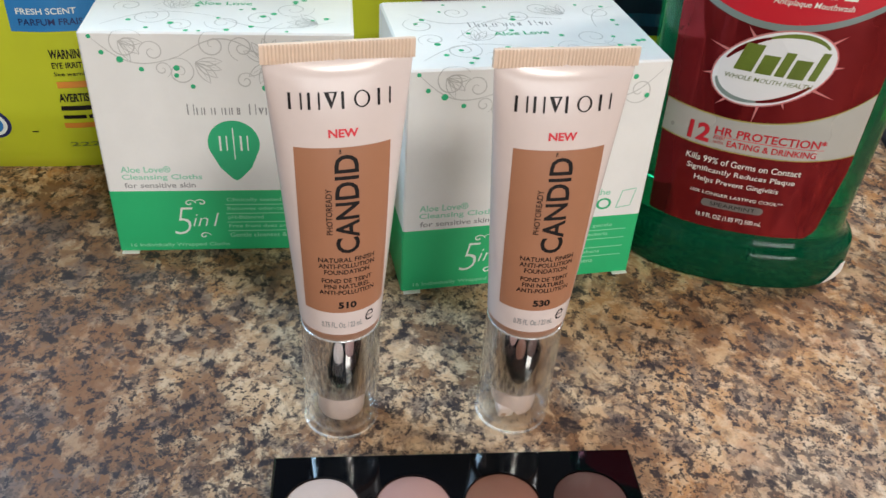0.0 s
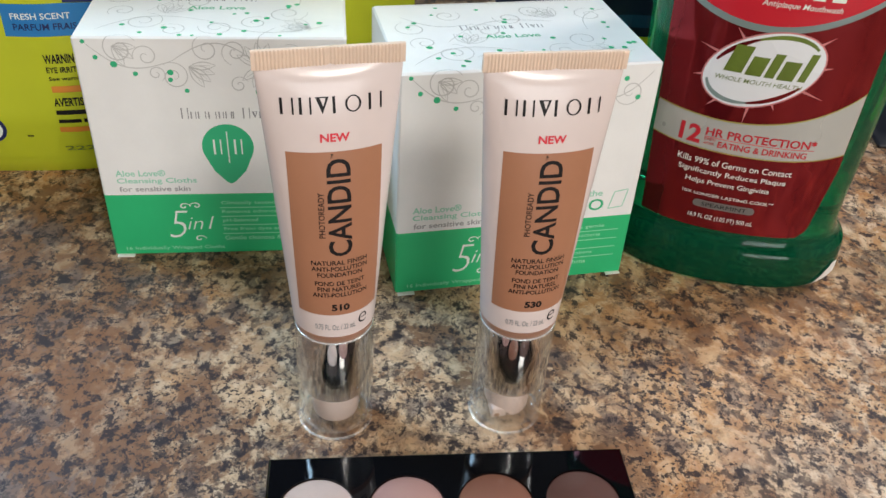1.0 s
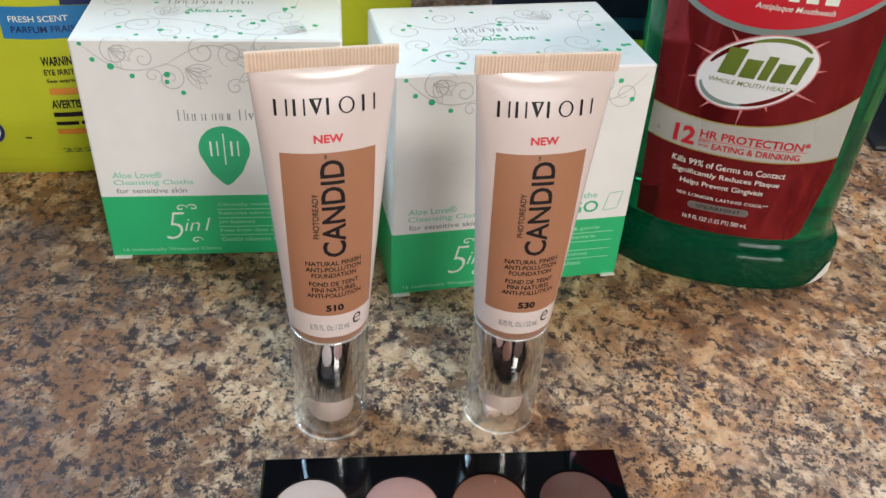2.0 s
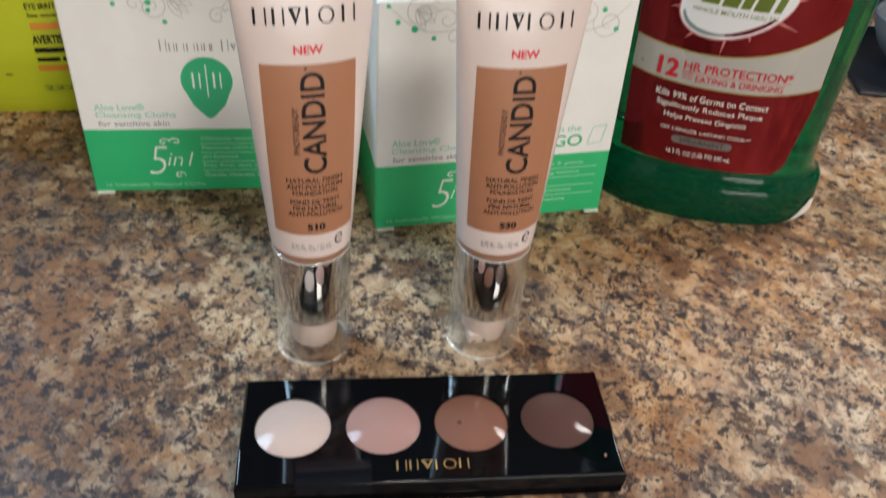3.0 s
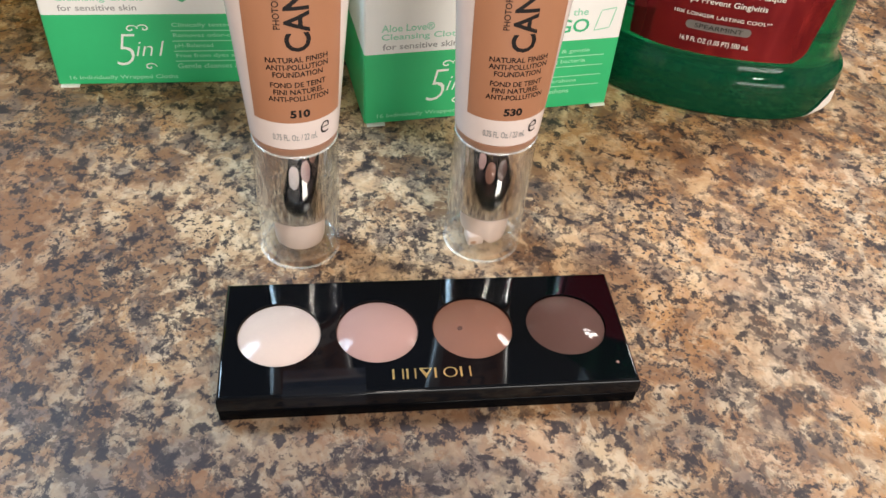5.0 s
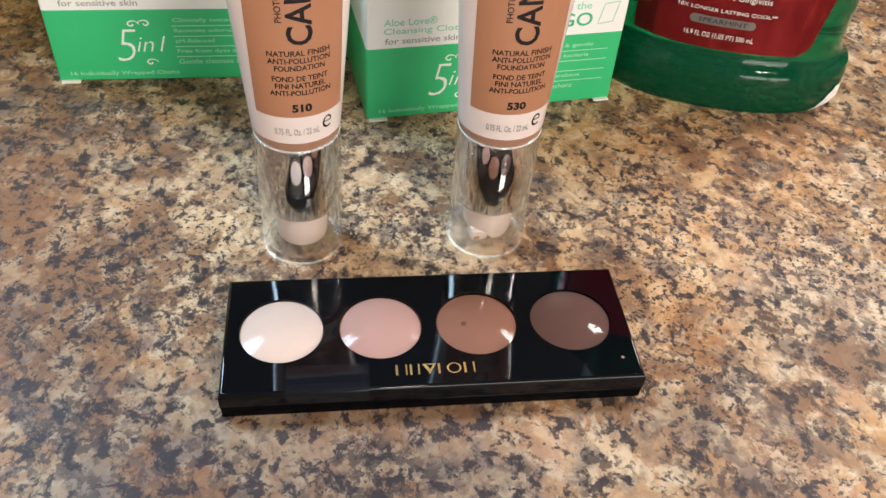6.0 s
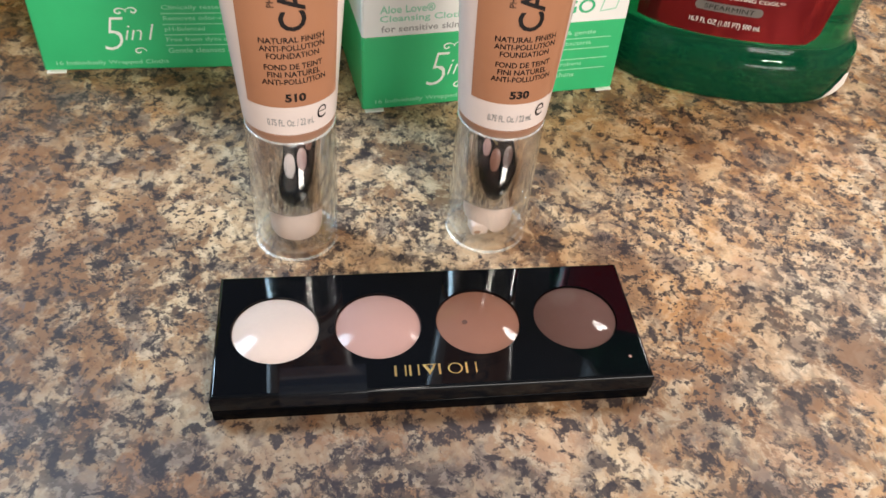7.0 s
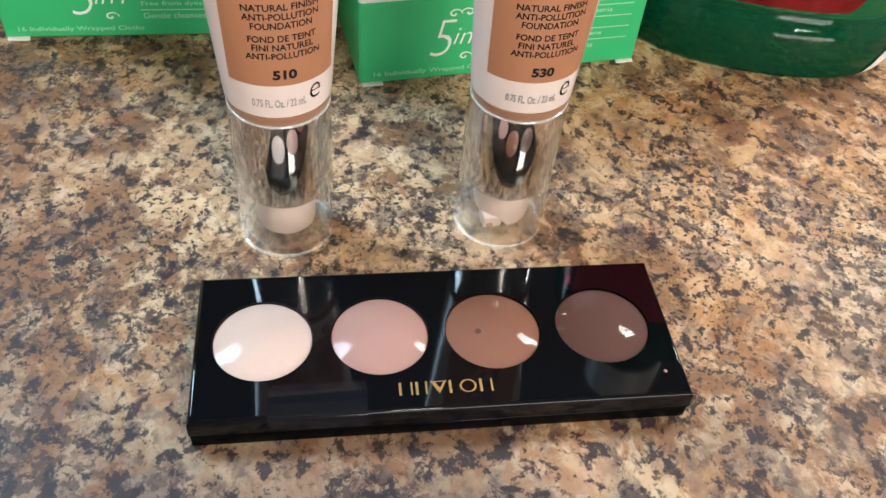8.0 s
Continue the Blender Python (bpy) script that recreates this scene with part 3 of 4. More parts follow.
def carton_artwork(seed, wide):
    """Scrolls, flowers and dots that run over the front's upper part and on over the top."""
    rng = random.Random(seed)
    lines, dots = bmesh.new(), bmesh.new()

    def scroll(u, v, size, start, turns, hand):
        pts = []
        for i in range(46):
            f = i / 45
            a = start + hand * turns * math.tau * f
            rad = size * (1 - 0.86 * f)
            pts.append((u + rad * math.cos(a), v + rad * math.sin(a)))
        ribbon(lines, pts, 0.00040)

    def stem(p, q, sag, width=0.00038):
        pts = []
        for i in range(25):
            f = i / 24
            x, y = p[0] + (q[0] - p[0]) * f, p[1] + (q[1] - p[1]) * f
            d = math.sin(math.pi * f) * sag
            pts.append((x - (q[1] - p[1]) * d, y + (q[0] - p[0]) * d))
        ribbon(lines, pts, width)

    def petals(u, v, size, lean, spread, count):
        for k in range(count):
            a = lean + spread * (k / max(1, count - 1) - 0.5)
            for hand in (-1, 1):
                stem((u, v), (u + size * math.cos(a), v + size * math.sin(a)), 0.16 * hand, 0.00032)
            stem((u, v), (u + size * 0.8 * math.cos(a), v + size * 0.8 * math.sin(a)), 0.02, 0.00018)

    H = CH
    for u, v, s, a, t, h in ((0.030, H - 0.0135, 0.0052, 2.2, 1.6, -1), (0.014, H - 0.004, 0.006, 0.5, 1.5, 1), (0.061, H - 0.017, 0.0046, 0.8, 1.5, 1),
                             (0.020, H + 0.013, 0.007, 1.5, 1.7, -1), (0.044, H + 0.008, 0.006, 3.0, 1.6, 1), (0.066, H + 0.020, 0.007, 0.2, 1.6, -1),
                             (0.076, H - 0.010, 0.0055, 2.7, 1.5, 1), (0.035, H + 0.030, 0.0065, 4.0, 1.5, -1), (0.075, H + 0.041, 0.006, 1.0, 1.5, 1),
                             (0.010, H + 0.034, 0.006, 2.0, 1.4, 1), (0.055, H + 0.046, 0.005, 5.0, 1.5, -1),
                             (0.022, H - 0.0065, 0.0042, 3.4, 1.4, -1), (0.041, H - 0.0040, 0.0050, 1.2, 1.5, 1), (0.050, H - 0.0050, 0.0046, 4.4, 1.5, -1), (0.068, H - 0.0065, 0.0044, 2.0, 1.5, -1),
                             (0.0505, H - 0.0165, 0.0032, 0.4, 1.4, 1), (0.0245, H - 0.0125, 0.0030, 5.2, 1.4, 1), (0.030, H + 0.006, 0.005, 2.4, 1.5, -1), (0.056, H + 0.012, 0.0055, 0.9, 1.5, 1),
                             (0.012, H + 0.022, 0.005, 3.9, 1.4, -1), (0.070, H + 0.008, 0.0045, 5.5, 1.5, 1), (0.045, H + 0.040, 0.0055, 2.9, 1.5, 1), (0.024, H + 0.044, 0.005, 0.7, 1.5, -1)):
        scroll(u, v, s, a, t, h)
    for p, q, s in (((0.004, H - 0.002), (0.030, H - 0.008), -0.2), ((0.030, H - 0.008), (0.058, H - 0.010), 0.25), ((0.058, H - 0.010), (0.083, H - 0.003), -0.2),
                    ((0.006, H + 0.006), (0.040, H + 0.014), 0.2), ((0.040, H + 0.014), (0.080, H + 0.010), -0.2), ((0.020, H + 0.022), (0.060, H + 0.036), 0.2),
                    ((0.058, H - 0.010), (0.063, H + 0.008), 0.15), ((0.008, H + 0.044), (0.032, H + 0.036), -0.2), ((0.070, H + 0.028), (0.083, H + 0.046), 0.2)):
        stem(p, q, s)
    for u, v, s, a, w, n in ((0.0350, H - 0.0100, 0.0085, -0.5, 1.1, 4), (0.058, H - 0.010, 0.0085, 1.7, 1.9, 5), (0.058, H - 0.010, 0.0080, 4.6, 1.6, 4),
                             (0.012, H - 0.003, 0.0075, -0.6, 1.1, 3), (0.074, H + 0.008, 0.010, 2.8, 1.3, 4), (0.026, H + 0.020, 0.009, 1.2, 1.4, 4), (0.062, H + 0.040, 0.009, 2.2, 1.4, 4)):
        petals(u, v, s, a, w, n)
    disc(lines, 0.058, H - 0.010, 0.0010)
    for u, v, r in ((0.0035, H - 0.0015, 0.0007), (0.0065, H - 0.0068, 0.0008), (0.0118, H - 0.0092, 0.0011), (0.0180, H - 0.0125, 0.0008), (0.0290, H - 0.0120, 0.0010),
                    (0.0287, H - 0.0146, 0.0008), (0.0335, H - 0.0185, 0.0008), (0.0565, H - 0.0190, 0.0010), (0.0790, H - 0.0120, 0.0009), (0.0740, H - 0.0052, 0.0009),
                    (0.0330, H + 0.0015, 0.0008), (0.0370, H + 0.0012, 0.0006), (0.0455, H + 0.0022, 0.0009), (0.0530, H + 0.0050, 0.0009), (0.0205, H + 0.0035, 0.0008),
                    (0.0140, H + 0.0098, 0.0009), (0.0645, H + 0.0012, 0.0006), (0.0770, H + 0.0120, 0.0010), (0.0420, H + 0.0120, 0.0007)):
        disc(dots, u, v, r)
    for _ in range(26):
        disc(dots, rng.uniform(0.004, 0.082), H + rng.uniform(0.006, 0.053), rng.uniform(0.0006, 0.0011))
    return lines, dots


def cloth_carton(m, seed, label, offer):
    box = thing("cleansing_cloth_carton", m, label, "carton", "cartons of cleansing cloths")
    bm = bmesh.new()
    e = 0.0006
    rings = []
    for z, d in ((0.0, e), (e, 0.0), (BAND, 0.0), (CH - e, 0.0), (CH, e)):
        ring = []
        for x, y, sx, sy in ((0, 0, 1, 1), (CW, 0, -1, 1), (CW, CD, -1, -1), (0, CD, 1, -1)):
            pts = [(x + sx * d, y + sy * (e + d)), (x + sx * (e + d), y + sy * d)]
            if sx * sy < 0:
                pts.reverse()
            ring += [(p[0], p[1], z) for p in pts]
        rings.append(ring)
    body = loft(rings)
    for f in body.faces:
        f.material_index = 1 if f.calc_center_median().z < BAND and len(f.verts) == 4 else 0
    shell = part("box_body", body, [CARD, GREEN_PRINT], box, smooth=False)
    part("bottom_flap", block(0.0008, 0.0068, -0.0014, 0.02, 0.0, 0.0005), CARD_RAW, box, "white corner of the bottom flap", smooth=False)
    part("bottom_flap", block(CW - 0.0060, CW - 0.0005, -0.0012, 0.02, 0.0, 0.0005), CARD_RAW, box, "white corner of the bottom flap", smooth=False)
    seam = bmesh.new()
    ribbon(seam, [(0.002 + (CW - 0.004) * i / 20, CH + CD * 0.97) for i in range(21)], 0.0003)

    def face(u, v, lift):
        if v <= CH:
            return Vector((u, -lift, v))
        return Vector((u, v - CH, CH + lift))

    lift = 0.00008
    print_on(shell, "top_seam", seam, LINE_INK, face, lift, longest=1)
    lines, dots = carton_artwork(seed, CW)
    print_on(shell, "scroll_print", lines, LINE_INK, face, lift, "fine grey scrolls and flowers", 1)
    print_on(shell, "dot_print", dots, GREEN_INK, face, lift * 1.5, "small green dots", 1)
    # brand name as plain bars, front and top
    for v, u0, k, mat in ((0.0562, 0.0305, 1.0, GREY_INK), (CH + 0.031, 0.0265, 1.05, GREY_INK)):
        u, spans = u0, []
        for w in (0.0030, 0.0024, 0.0034, 0.0034, 0.0022, 0.0018, 0.0006, 0.0018, 0.0, 0.0030, 0.0024, 0.0022):
            if w:
                spans.append((u, u + w * k * 0.78))
            u += (w or 0.0016) * k
        kinds = ("pair", "pair", "pair", "pair", "pair", "post", "post", "post", "pair", "wedge", "pair")
        for i, (kind, (p, q)) in enumerate(zip(kinds, spans)):
            tall = 0.0040 if i in (0, 8) else 0.0026
            print_on(shell, "brand_shape", plain_shape(kind, p, q, v, v + tall * k, 0.00042 * k), mat, face, lift, "grey plain shape of the brand name", 1)
    print_on(shell, "lettering", words("Aloe Love", 0.0330, 0.0520, CH + 0.0235, CH + 0.0265), GREEN_INK, face, lift, longest=1)
    # green drop emblem
    drop = bmesh.new()
    pts = []
    for i in range(40):
        a = math.pi * (-0.16 + 1.32 * i / 39)
        pts.append((0.0446 + 0.0087 * math.cos(a), 0.0452 + 0.0088 * math.sin(a)))
    pts += [(0.0393, 0.0356), (0.0431, 0.0312), (0.0445, 0.0304), (0.0460, 0.0312), (0.0500, 0.0356)]
    drop.faces.new([drop.verts.new((p[0], p[1], 0)) for p in pts])
    print_on(shell, "emblem", drop, GREEN_INK, face, lift, "green drop-shaped emblem", 1)
    mark = bars([(0.0444, 0.0448)], 0.0390, 0.0512)
    for u in (0.0393, 0.0463):
        add(mark, plain_shape("pair", u + 0.0004, u + 0.0032, 0.0424, 0.0482, 0.0007))
    print_on(shell, "emblem_mark", mark, WHITE_INK, face, lift * 2, longest=1)
    print_on(shell, "lettering", words("Aloe Love\u00ae", 0.0054, 0.0222, 0.0338, 0.0364), MINT_INK, face, lift, longest=1)
    print_on(shell, "lettering", words("Cleansing Cloths", 0.0054, 0.0326, 0.0304, 0.0331), MINT_INK, face, lift, longest=1)
    print_on(shell, "lettering", words("for sensitive skin", 0.0058, 0.0300, 0.0276, 0.0297), GREY_INK, face, lift, longest=1)
    print_on(shell, "lettering", words("5", 0.0205, 0.0278, 0.0075, 0.0192, shear=0.25, bold=-0.020), WHITE_INK, face, lift, longest=1)
    print_on(shell, "lettering", words("in1", 0.0272, 0.0368, 0.0110, 0.0166, shear=0.3, bold=-0.012), WHITE_INK, face, lift, longest=1)
    curl = bmesh.new()
    for u, v, s in ((0.0270, 0.0210, 1), (0.0310, 0.0212, -1), (0.0310, 0.0068, 1)):
        ribbon(curl, [(u + s * 0.0022 * (1 - f) * math.cos(7 * f), v + 0.0016 * (1 - f) * math.sin(7 * f)) for f in np.linspace(0, 1, 22)], 0.0005)
    print_on(shell, "curl_print", curl, WHITE_INK, face, lift, longest=1)
    for i, (body, w) in enumerate((("Clinically tested Safe & gentle", 0.036), ("Removes odor-causing bacteria", 0.035), ("pH-Balanced", 0.0125), ("Free from dyes and parabens", 0.033), ("Gentle cleanses & freshens", 0.031))):
        v = 0.0212 - 0.0038 * i
        print_on(shell, "lettering", words(body, 0.0400, 0.0400 + w, v, v + 0.0019), PALE_GREEN_INK, face, lift, longest=1)
        if i < 4:
            print_on(shell, "rule_line", bars([(0.0395, 0.0815)], v - 0.00115, v - 0.0008), PALE_GREEN_INK, face, lift, longest=1)
    print_on(shell, "lettering", words("16 Individually Wrapped Cloths", 0.0042, 0.0395, 0.0018, 0.0038), PALE_GREEN_INK, face, lift, longest=1)
    if offer:
        print_on(shell, "lettering", words("on the", 0.0625, 0.0730, 0.0352, 0.0377), MINT_INK, face, lift, longest=1)
        print_on(shell, "lettering", words("GO", 0.0630, 0.0740, 0.0292, 0.0340), GREEN_INK, face, lift, longest=1)
        icon = bmesh.new()
        for q in (((0.0760, 0.0295), (0.0775, 0.0365)), ((0.0775, 0.0365), (0.0825, 0.0372)), ((0.0825, 0.0372), (0.0812, 0.0302)), ((0.0812, 0.0302), (0.0760, 0.0295))):
            ribbon(icon, [(q[0][0] + (q[1][0] - q[0][0]) * f, q[0][1] + (q[1][1] - q[0][1]) * f) for f in np.linspace(0, 1, 5)], 0.0004)
        print_on(shell, "icon", icon, MINT_INK, face, lift, longest=1)
    return box


cloth_carton(pose(-0.0713, 0.2726, 0, 0, 0, 3.7), 3, "white and green cleansing cloth carton printed with grey scrolls", False)
cloth_carton(pose(0.0315, 0.2520, 0, 0, 0, 10.1), 8, "white and green cleansing cloth carton, turned a little sideways", True)


# ---- mouthwash bottle ----
BA, BB, BN = 0.0415, 0.0270, 2.3
BOTTLE = [(0.0, 0.99), (0.0010, 1.04), (0.0035, 1.068), (0.0080, 1.075), (0.0135, 1.072), (0.0152, 1.062), (0.0165, 1.025), (0.0185, 0.972), (0.0210, 0.957), (0.03, 0.956), (0.06, 0.98), (0.10, 1.02), (0.135, 1.03),
          (0.155, 0.99), (0.170, 0.84), (0.180, 0.62), (0.186, 0.46)]


def bottle_scale(z):
    return float(np.interp(z, [p[0] for p in BOTTLE], [p[1] for p in BOTTLE]))


ANGLES = np.linspace(-math.pi, math.pi, 1201)
OX = BA * np.sign(np.sin(ANGLES)) * np.abs(np.sin(ANGLES)) ** (2 / BN)
OY = -BB * np.sign(np.cos(ANGLES)) * np.abs(np.cos(ANGLES)) ** (2 / BN)
OS = np.concatenate([[0], np.cumsum(np.hypot(np.diff(OX), np.diff(OY)))])
OS = OS - OS[600]


def on_bottle(u, z, lift):
    k = bottle_scale(z)
    x, y = float(np.interp(u / k, OS, OX)) * k, float(np.interp(u / k, OS, OY)) * k
    n = Vector((abs(x) ** (BN - 1) / BA ** BN * (1 if x > 0 else -1), abs(y) ** (BN - 1) / BB ** BN * (1 if y > 0 else -1), 0))
    return Vector((x, y, z)) + n.normalized() * lift


def mouthwash_bottle(m):
    bottle = thing("mouthwash_bottle", m, "green see-through mouthwash bottle with a dark red and silver label", "bottle")
    rings = []
    zs = sorted(set([p[0] for p in BOTTLE] + list(np.linspace(0.022, 0.18, 40))))
    for z in zs:
        k = bottle_scale(z)
        rings.append([(k * np.interp(a, ANGLES, OX), k * np.interp(a, ANGLES, OY), z) for a in np.linspace(-math.pi, math.pi, 96, endpoint=False)])
    part("bottle_body", loft(rings), BOTTLE_GREEN, bottle, "green translucent plastic, filled with green liquid")
    part("neck", lathe([(0, 0.185), (0.0150, 0.185), (0.0145, 0.196), (0, 0.196)], 40), BOTTLE_GREEN, bottle)
    part("screw_cap", lathe([(0, 0.190), (0.0165, 0.190), (0.0170, 0.192), (0.0165, 0.214), (0.0150, 0.216), (0, 0.216)], 48), CAP_WHITE, bottle)
    left = lambda z: -0.0345 - 0.00006 * (z - 0.025) / 0.001
    right = lambda z: float(np.interp(z, [0.021, 0.0245, 0.05, 0.08, 0.14], [0.0215, 0.0262, 0.0305, 0.0305, 0.0310]))
    lift = 0.0001
    label_sheet = part("label", sheet(rows_between(0.0218, 0.140, 60, left, right), on_bottle, 48, lift), LABEL_RED, bottle, "dark red printed label")

    def band(low, high, lo_in, hi_in, n, mat, name, lf, label=""):
        bm = bmesh.new()
        rows = []
        for j in range(n + 1):
            row = []
            for i in range(49):
                f = i / 48
                z_mid = 0.06
                a, b = left(z_mid) + lo_in, right(0.065) - hi_in
                u = a + (b - a) * f
                v = low(u) + (high(u) - low(u)) * j / n
                row.append(bm.verts.new(on_bottle(u, v, lf)))
            rows.append(row)
        for lo, hi in zip(rows, rows[1:]):
            for i in range(48):
                bm.faces.new((lo[i], lo[i + 1], hi[i + 1], hi[i]))
        return part(name, bm, mat, label_sheet, label)

    top_edge = lambda u: 0.0648 + (0.0137 * ((u + 0.015) / 0.045) ** 2.4 if u > -0.015 else 0.0010 * (-0.015 - u) / 0.02)
    low_edge = lambda u: 0.0532 + (0.0030 * (u / 0.03) ** 2 if u > 0 else 0.0006 * (u / 0.03) ** 2)
    band(low_edge, top_edge, 0.0002, 0.0003, 6, LABEL_SILVER, "silver_band", 2 * lift, "silver-grey curved band")
    band(top_edge, lambda u: top_edge(u) + 0.0005, 0.0002, 0.0003, 1, LABEL_GOLD, "gold_line", 2.5 * lift)
    band(lambda u: low_edge(u) - 0.0004, low_edge, 0.0002, 0.0003, 1, LABEL_GOLD, "gold_line", 2.5 * lift)
    red_low = lambda u: 0.0995 + 0.0000105 * ((u + 0.008) / 0.001) ** 2
    band(red_low, lambda u: 0.139, 0.0, 0.0, 12, LABEL_BRIGHT, "red_crest", 2 * lift, "bright red upper label")
    band(lambda u: red_low(u) - 0.0022, red_low, 0.0, 0.0, 2, LABEL_TEAL, "teal_border", 2.4 * lift)
    ink = 3.5 * lift
    # white oval emblem with rays and a ring
    cu, cv, turn = -0.0053, 0.0846, 0.42
    rays = bmesh.new()
    for a, s in ((0.3, 1.3), (1.1, 1.2), (1.75, 1.35), (2.25, 1.45), (2.9, 1.2), (3.7, 1.25), (4.35, 1.5), (4.75, 1.2), (5.3, 1.55), (5.9, 1.2)):
        x, y = 0.0185 * math.cos(a), 0.0122 * math.sin(a)
        px_, py_ = -math.sin(a) * 0.0005, math.cos(a) * 0.0005
        pts = [(x + px_, y + py_), (x - px_, y - py_), (x * s, y * s)]
        rays.faces.new([rays.verts.new((cu + p[0] * math.cos(turn) - p[1] * math.sin(turn), cv + p[0] * math.sin(turn) + p[1] * math.cos(turn), 0)) for p in pts])
    print_on(label_sheet, "ray_print", rays, LABEL_PINK, on_bottle, 2.1 * lift, longest=0.003)
    print_on(label_sheet, "emblem_halo", disc(bmesh.new(), cu, cv, 0.0193, 0.0125, 48, turn), LABEL_PINK, on_bottle, 2.5 * lift, longest=0.003)
    print_on(label_sheet, "emblem", disc(bmesh.new(), cu, cv, 0.0188, 0.0120, 48, turn), LABEL_WHITE, on_bottle, 3 * lift, "white oval emblem", 0.003)
    for lo, hi, mat in ((0.2, 1.5, LABEL_OLIVE), (1.5, 2.4, LABEL_RED), (3.0, 4.3, LABEL_TEAL), (4.3, 5.3, LABEL_RED)):
        ring = bmesh.new()
        ribbon(ring, [(cu + 0.0174 * math.cos(a) * math.cos(turn) - 0.0106 * math.sin(a) * math.sin(turn), cv + 0.0174 * math.cos(a) * math.sin(turn) + 0.0106 * math.sin(a) * math.cos(turn)) for a in np.linspace(lo, hi, 24)], 0.0015)
        print_on(label_sheet, "emblem_ring", ring, mat, on_bottle, ink, longest=0.003)
    # product mark as slanted plain bars
    mark = bmesh.new()
    for u, v, w, h in ((-0.0172, 0.0828, 0.0056, 0.0094), (-0.0106, 0.0826, 0.0050, 0.0066), (-0.0047, 0.0826, 0.0030, 0.0084), (-0.0008, 0.0824, 0.0050, 0.0066), (0.0056, 0.0826, 0.0024, 0.0096)):
        shape = plain_shape("post", u, u + w, v, v + h, w)
        for vert in shape.verts:
            vert.co.x += (vert.co.y - v) * 0.25
        add(mark, shape)
    print_on(label_sheet, "brand_mark", mark, LABEL_OLIVE, on_bottle, ink * 1.1, "olive green brand mark of plain slanted bars", 0.003)

    def line(body, u0, u1, v0, v1, mat, bold=0.002, shear=0.0):
        print_on(label_sheet, "lettering", words(body, u0, u1, v0, v1, shear=shear, bold=bold), mat, on_bottle, ink, longest=0.003)

    line("WHOLE MOUTH HEALTH", -0.0192, 0.0078, 0.0796, 0.0812, LABEL_OLIVE, shear=0.2)
    line("12", -0.0262, -0.0188, 0.0548, 0.0616, DARK_RED_INK, bold=0.035)
    line("HR PROTECTION*", -0.0174, 0.0188, 0.0586, 0.0618, DARK_RED_INK, bold=0.018)
    line("EVEN", -0.0174, -0.0138, 0.0568, 0.0578, DARK_RED_INK, bold=0.0)
    line("AFTER", -0.0174, -0.0138, 0.0552, 0.0562, DARK_RED_INK, bold=0.0)
    line("EATING & DRINKING", -0.0127, 0.0165, 0.0548, 0.0572, DARK_RED_INK, bold=0.016)
    print_on(label_sheet, "rule_line", bars([(-0.0174, 0.0185)], 0.0580, 0.0582), RED_INK, on_bottle, ink, longest=0.003)
    line("Kills 99% of Germs on Contact", -0.0248, 0.0138, 0.0474, 0.0498, WHITE_INK)
    line("Significantly Reduces Plaque", -0.0238, 0.0128, 0.0432, 0.0458, WHITE_INK)
    line("Helps Prevent Gingivitis", -0.0203, 0.0082, 0.0392, 0.0418, WHITE_INK)
    line("10X LONGER LASTING COOL**", -0.0204, 0.0112, 0.0350, 0.0363, WHITE_INK, bold=0.0)
    pill = bars([(-0.0143, 0.0040)], 0.0302, 0.0332)
    disc(pill, -0.0143, 0.0317, 0.0015), disc(pill, 0.0040, 0.0317, 0.0015)
    print_on(label_sheet, "flavour_capsule", pill, LABEL_GREY, on_bottle, ink * 0.8, longest=0.003)
    line("SPEARMINT", -0.0128, 0.0028, 0.0309, 0.0325, BLACK_INK, bold=0.0)
    line("16.9 FL OZ (1.05 PT) 500 mL", -0.0164, 0.0062, 0.0252, 0.0275, WHITE_INK)
    line("Antiplaque Mouthwash", -0.0110, 0.0125, 0.1052, 0.1076, WHITE_INK, shear=0.2)
    print_on(label_sheet, "brand_mark", bars([(-0.002, 0.001), (0.003, 0.0065), (0.0085, 0.0125)], 0.1090, 0.1140), WHITE_INK, on_bottle, ink, "white brand mark as plain bars", 0.003)
    scuff = sheet([(0.0006 + 0.0090 * i / 6, 0.0335 + 0.0016 * i + 0.0006 * (i % 2), 0.0490 - 0.0004 * i) for i in range(7)], on_bottle, 10, 0.0006)
    part("scuffed_sticker", scuff, CARD_RAW, bottle, "torn white scrap on the bottle's foot")
    return bottle


mouthwash_bottle(pose(0.1590, 0.2876, 0, 0, 0, -15))


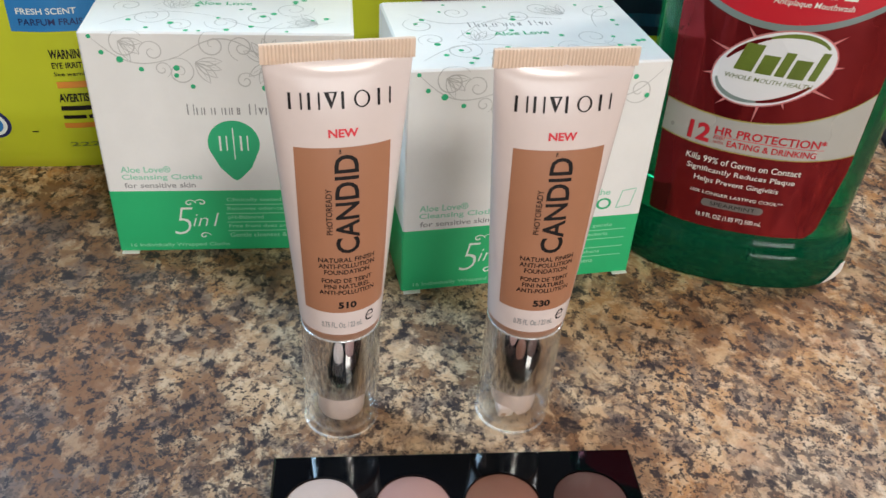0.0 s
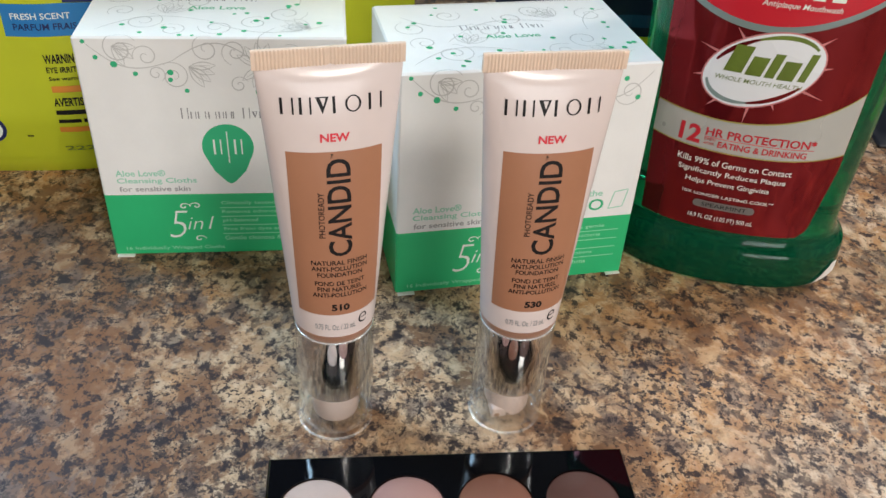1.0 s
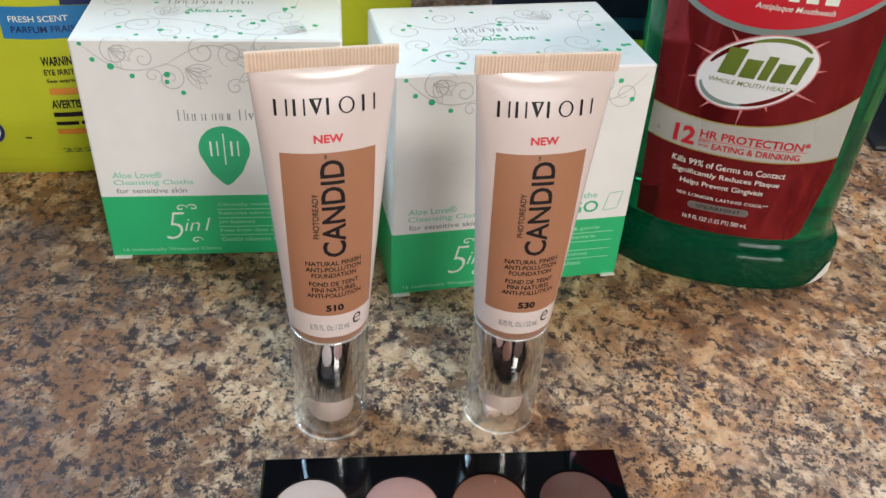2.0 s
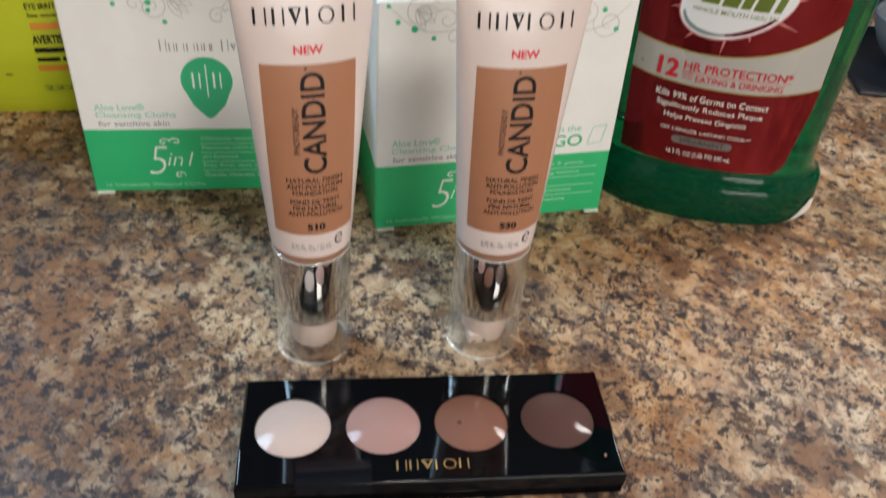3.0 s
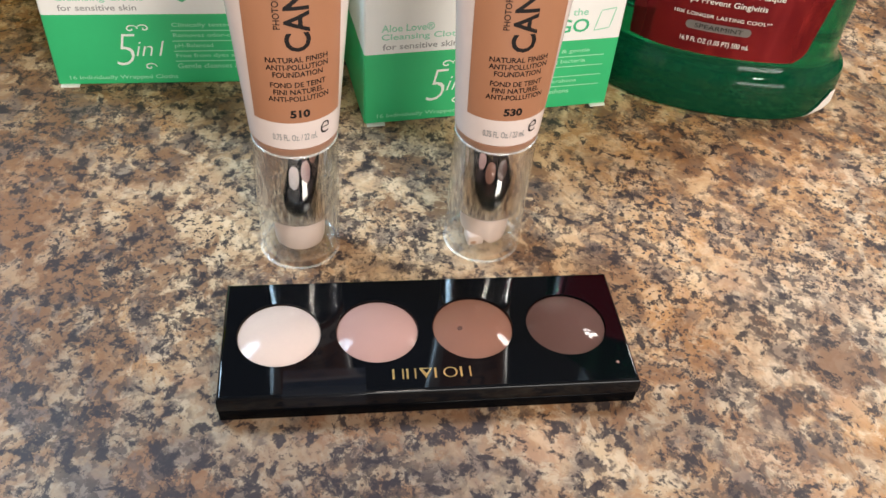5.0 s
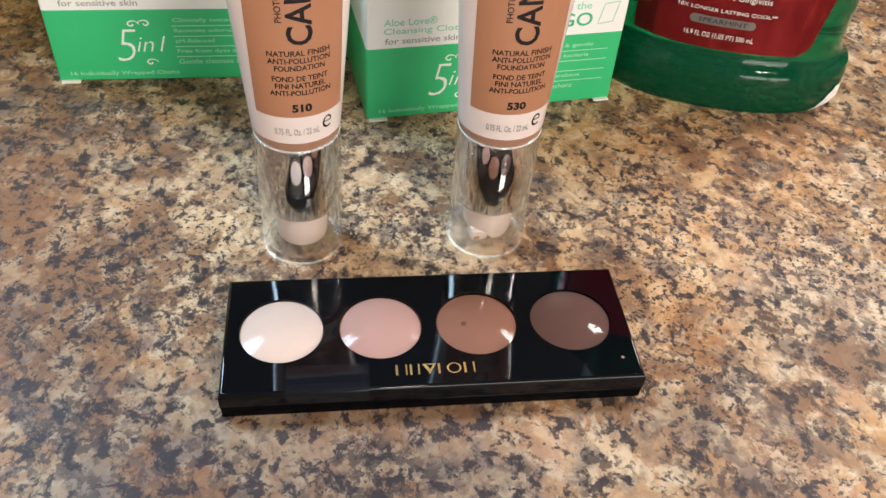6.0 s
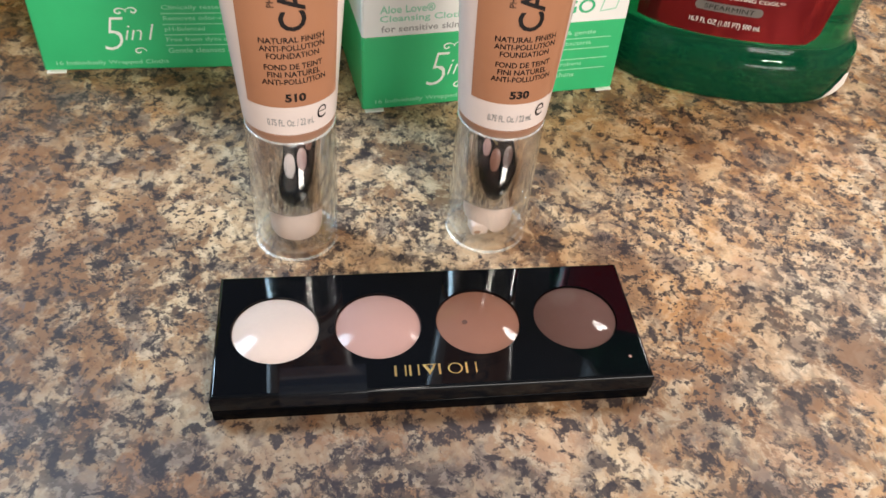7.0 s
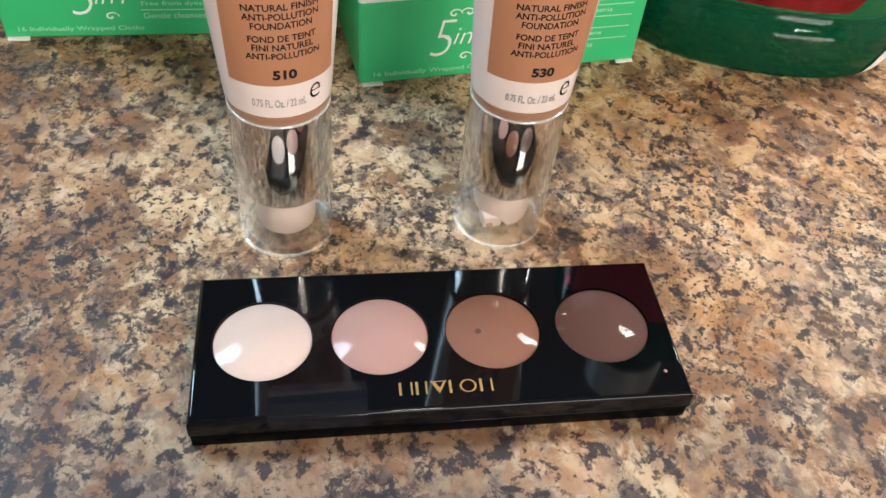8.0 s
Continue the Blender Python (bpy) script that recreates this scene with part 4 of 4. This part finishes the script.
# ---- pouches behind the cartons ----
def pouch(m, width, height, depth, material, label, seed):
    bag = thing("stand_up_pouch", m, label, "pouch")
    rng = random.Random(seed)
    folds = [(rng.uniform(-1, 1), rng.uniform(0.2, 1), rng.uniform(5, 9)) for _ in range(5)]

    def skin(u, v, lift, side=-1):
        f = v / height
        swell = depth * (min(1.0, f / 0.16) ** 0.7) * (1 - max(0.0, (f - 0.3) / 0.7) ** 2) * max(0.0, 1 - abs(2 * u / width) ** 4) ** 0.5
        seal = min(1.0, max(0.0, (v - 0.008) / 0.012))
        crease = sum(0.00045 * a * math.sin(k * (u / width * 5 + ph * 3) + 3 * f) for a, ph, k in folds) * seal
        wave = 0.0010 * math.sin(u / width * 17 + seed) * (1 - min(1.0, v / 0.03))
        return Vector((u, side * (0.0006 + swell) + crease + wave - (lift if side < 0 else -lift), v))

    nu, nv = 60, 50
    bm = bmesh.new()
    grids = []
    for side in (-1, 1):
        grids.append([[bm.verts.new(skin(-width / 2 + width * i / nu, height * j / nv, 0, side)) for i in range(nu + 1)] for j in range(nv + 1)])
    for g in grids:
        for j in range(nv):
            for i in range(nu):
                bm.faces.new((g[j][i], g[j][i + 1], g[j + 1][i + 1], g[j + 1][i]))
    a, b = grids
    for j in range(nv):
        for i in (0, nu):
            bm.faces.new((a[j][i], a[j + 1][i], b[j + 1][i], b[j][i]))
    for i in range(nu):
        for j in (0, nv):
            bm.faces.new((a[j][i], a[j][i + 1], b[j][i + 1], b[j][i]))
    foil = part("pouch_body", bm, material, bag)
    seam = sheet([(v, -width / 2 + 0.001, width / 2 - 0.001) for v in (0.0085, 0.0091)], skin, 60, 0.0002)
    part("bottom_seal", seam, material, foil)
    return foil, skin


lime, lime_skin = pouch(pose(-0.0640, 0.3385, 0, 0, 0, 7), 0.205, 0.185, 0.012, LIME, "lime yellow stand-up refill pouch with blue and black print", 2)
O = -0.0497


def lime_print(name, bm, mat, label="", lift=0.0003):
    for v in bm.verts:
        v.co.x, v.co.y = v.co.x + 0.0035, v.co.y * 1.055
    print_on(lime, name, bm, mat, lime_skin, lift, label, 0.004)


lime_print("scent_banner", bars([(O - 0.004, O + 0.045)], 0.0606, 0.0722), BLUE_PRINT, "sky blue scent banner")
lime_print("navy_banner", bars([(O + 0.018, O + 0.10)], 0.0724, 0.1100), NAVY_PRINT, "navy blue printed field")
lime_print("lettering", words("FRESH SCENT", O - 0.0008, O + 0.0198, 0.0668, 0.0690), WHITE_INK, lift=0.0005)
lime_print("lettering", words("PARFUM FRAIS", O - 0.0006, O + 0.0215, 0.0629, 0.0653), NAVY_PRINT, lift=0.0005)
lime_print("lettering", words("WARNING: KEEP OUT", O + 0.0072, O + 0.0335, 0.0504, 0.0540, bold=0.03), BLACK_INK)
lime_print("lettering", words("EYE IRRITANT. POISON", O + 0.0074, O + 0.0345, 0.0468, 0.0491, bold=0.02), BLACK_INK)
lime_print("lettering", words("See warning on back", O + 0.0076, O + 0.0310, 0.0434, 0.0454), BLACK_INK)
lime_print("warning_bar", bars([(O + 0.0078, O + 0.0400)], 0.0392, 0.0417), ORANGE_INK, "orange bar of small print")
lime_print("lettering", words("AVERTISSEMENT", O + 0.0074, O + 0.0290, 0.0336, 0.0370, bold=0.03), BLACK_INK)
lime_print("small_print", bars([(O + 0.0074, O + 0.0190), (O + 0.0200, O + 0.036)], 0.0302, 0.0320), BLACK_INK)
lime_print("small_print", bars([(O + 0.0076, O + 0.0160), (O + 0.0170, O + 0.036)], 0.0266, 0.0282), BLACK_INK)
lime_print("warning_bar", bars([(O + 0.0070, O + 0.0370)], 0.0222, 0.0246), ORANGE_INK, "orange bar of small print")
lime_print("lettering", words("222 g", O + 0.0066, O + 0.0240, 0.0118, 0.0148), LABEL_OLIVE)
lime_print("red_roundel", disc(bmesh.new(), O - 0.0200, 0.0475, 0.0080, 0.0080, 32), LABEL_BRIGHT, "red roundel")
lime_print("blue_roundel", disc(bmesh.new(), O - 0.0200, 0.0240, 0.0068, 0.0068, 32), NAVY_PRINT, "blue ringed roundel")
lime_print("roundel_ring", disc(bmesh.new(), O - 0.0200, 0.0240, 0.0054, 0.0054, 32), WHITE_INK, lift=0.0005)
lime_print("roundel_centre", disc(bmesh.new(), O - 0.0200, 0.0240, 0.0040, 0.0040, 32), BLUE_PRINT, lift=0.0007)
lime_print("small_print", bars([(O - 0.0064, O - 0.0040)], 0.0196, 0.0202), BLACK_INK)

blue, blue_skin = pouch(pose(0.130, 0.372, 0, 0, 0, 3), 0.115, 0.165, 0.010, NAVY_FOIL, "dark blue stand-up pouch behind the carton", 5)
print_on(blue, "blue_stripe", bars([(-0.05, 0.05)], 0.0585, 0.0640), MID_BLUE, blue_skin, 0.0003, "mid blue printed stripe", 0.004)
print_on(blue, "lime_hem", bars([(-0.05, 0.05)], 0.030, 0.0545), LIME, blue_skin, 0.0003, "lime printed hem", 0.004)

# ---- far end of the counter ----
case = thing("kitchen_appliance", pose(0.405, 0.533, 0, 0, 0, -2), "black rounded kitchen appliance, its unseen upper part added to cast shade", "appliance")
# upper part is unseen, made tall to shade the counter from the right window
part("case", block(-0.17, 0.17, -0.07, 0.07, 0.006, 0.32, 0.018, 4), BLACK_CASE, case)
for x in (-0.12, 0.12):
    for y in (-0.045, 0.045):
        part("foot", lathe([(0, 0.0), (0.010, 0.0), (0.011, 0.008), (0, 0.008)], 20, x, y), BLACK_BASE, case)
# thin black sheet, added to darken this end of the counter
mat = thing("dark_counter_sheet", pose(0.262, 0.366, 0, 0, 0, -9), "thin black sheet added to darken the far end of the counter", "mat")
part("dark_sheet", block(0, 0.34, 0, 0.085, 0.0, 0.0026, 0.0012), BLACK_CASE, mat)
bowl = thing("bowl", pose(0.3040, 0.3960, 0.0027) @ Matrix.Scale(0.62, 4), "pale blue-grey glazed round bowl on a black sheet", "bowl")
part("bowl_body", lathe([(0, 0.0), (0.020, 0.0), (0.022, 0.003), (0.034, 0.014), (0.041, 0.030), (0.043, 0.040), (0.0415, 0.0408), (0.0395, 0.039), (0.0375, 0.028), (0.030, 0.015), (0, 0.007)], 56), STONEWARE, bowl)
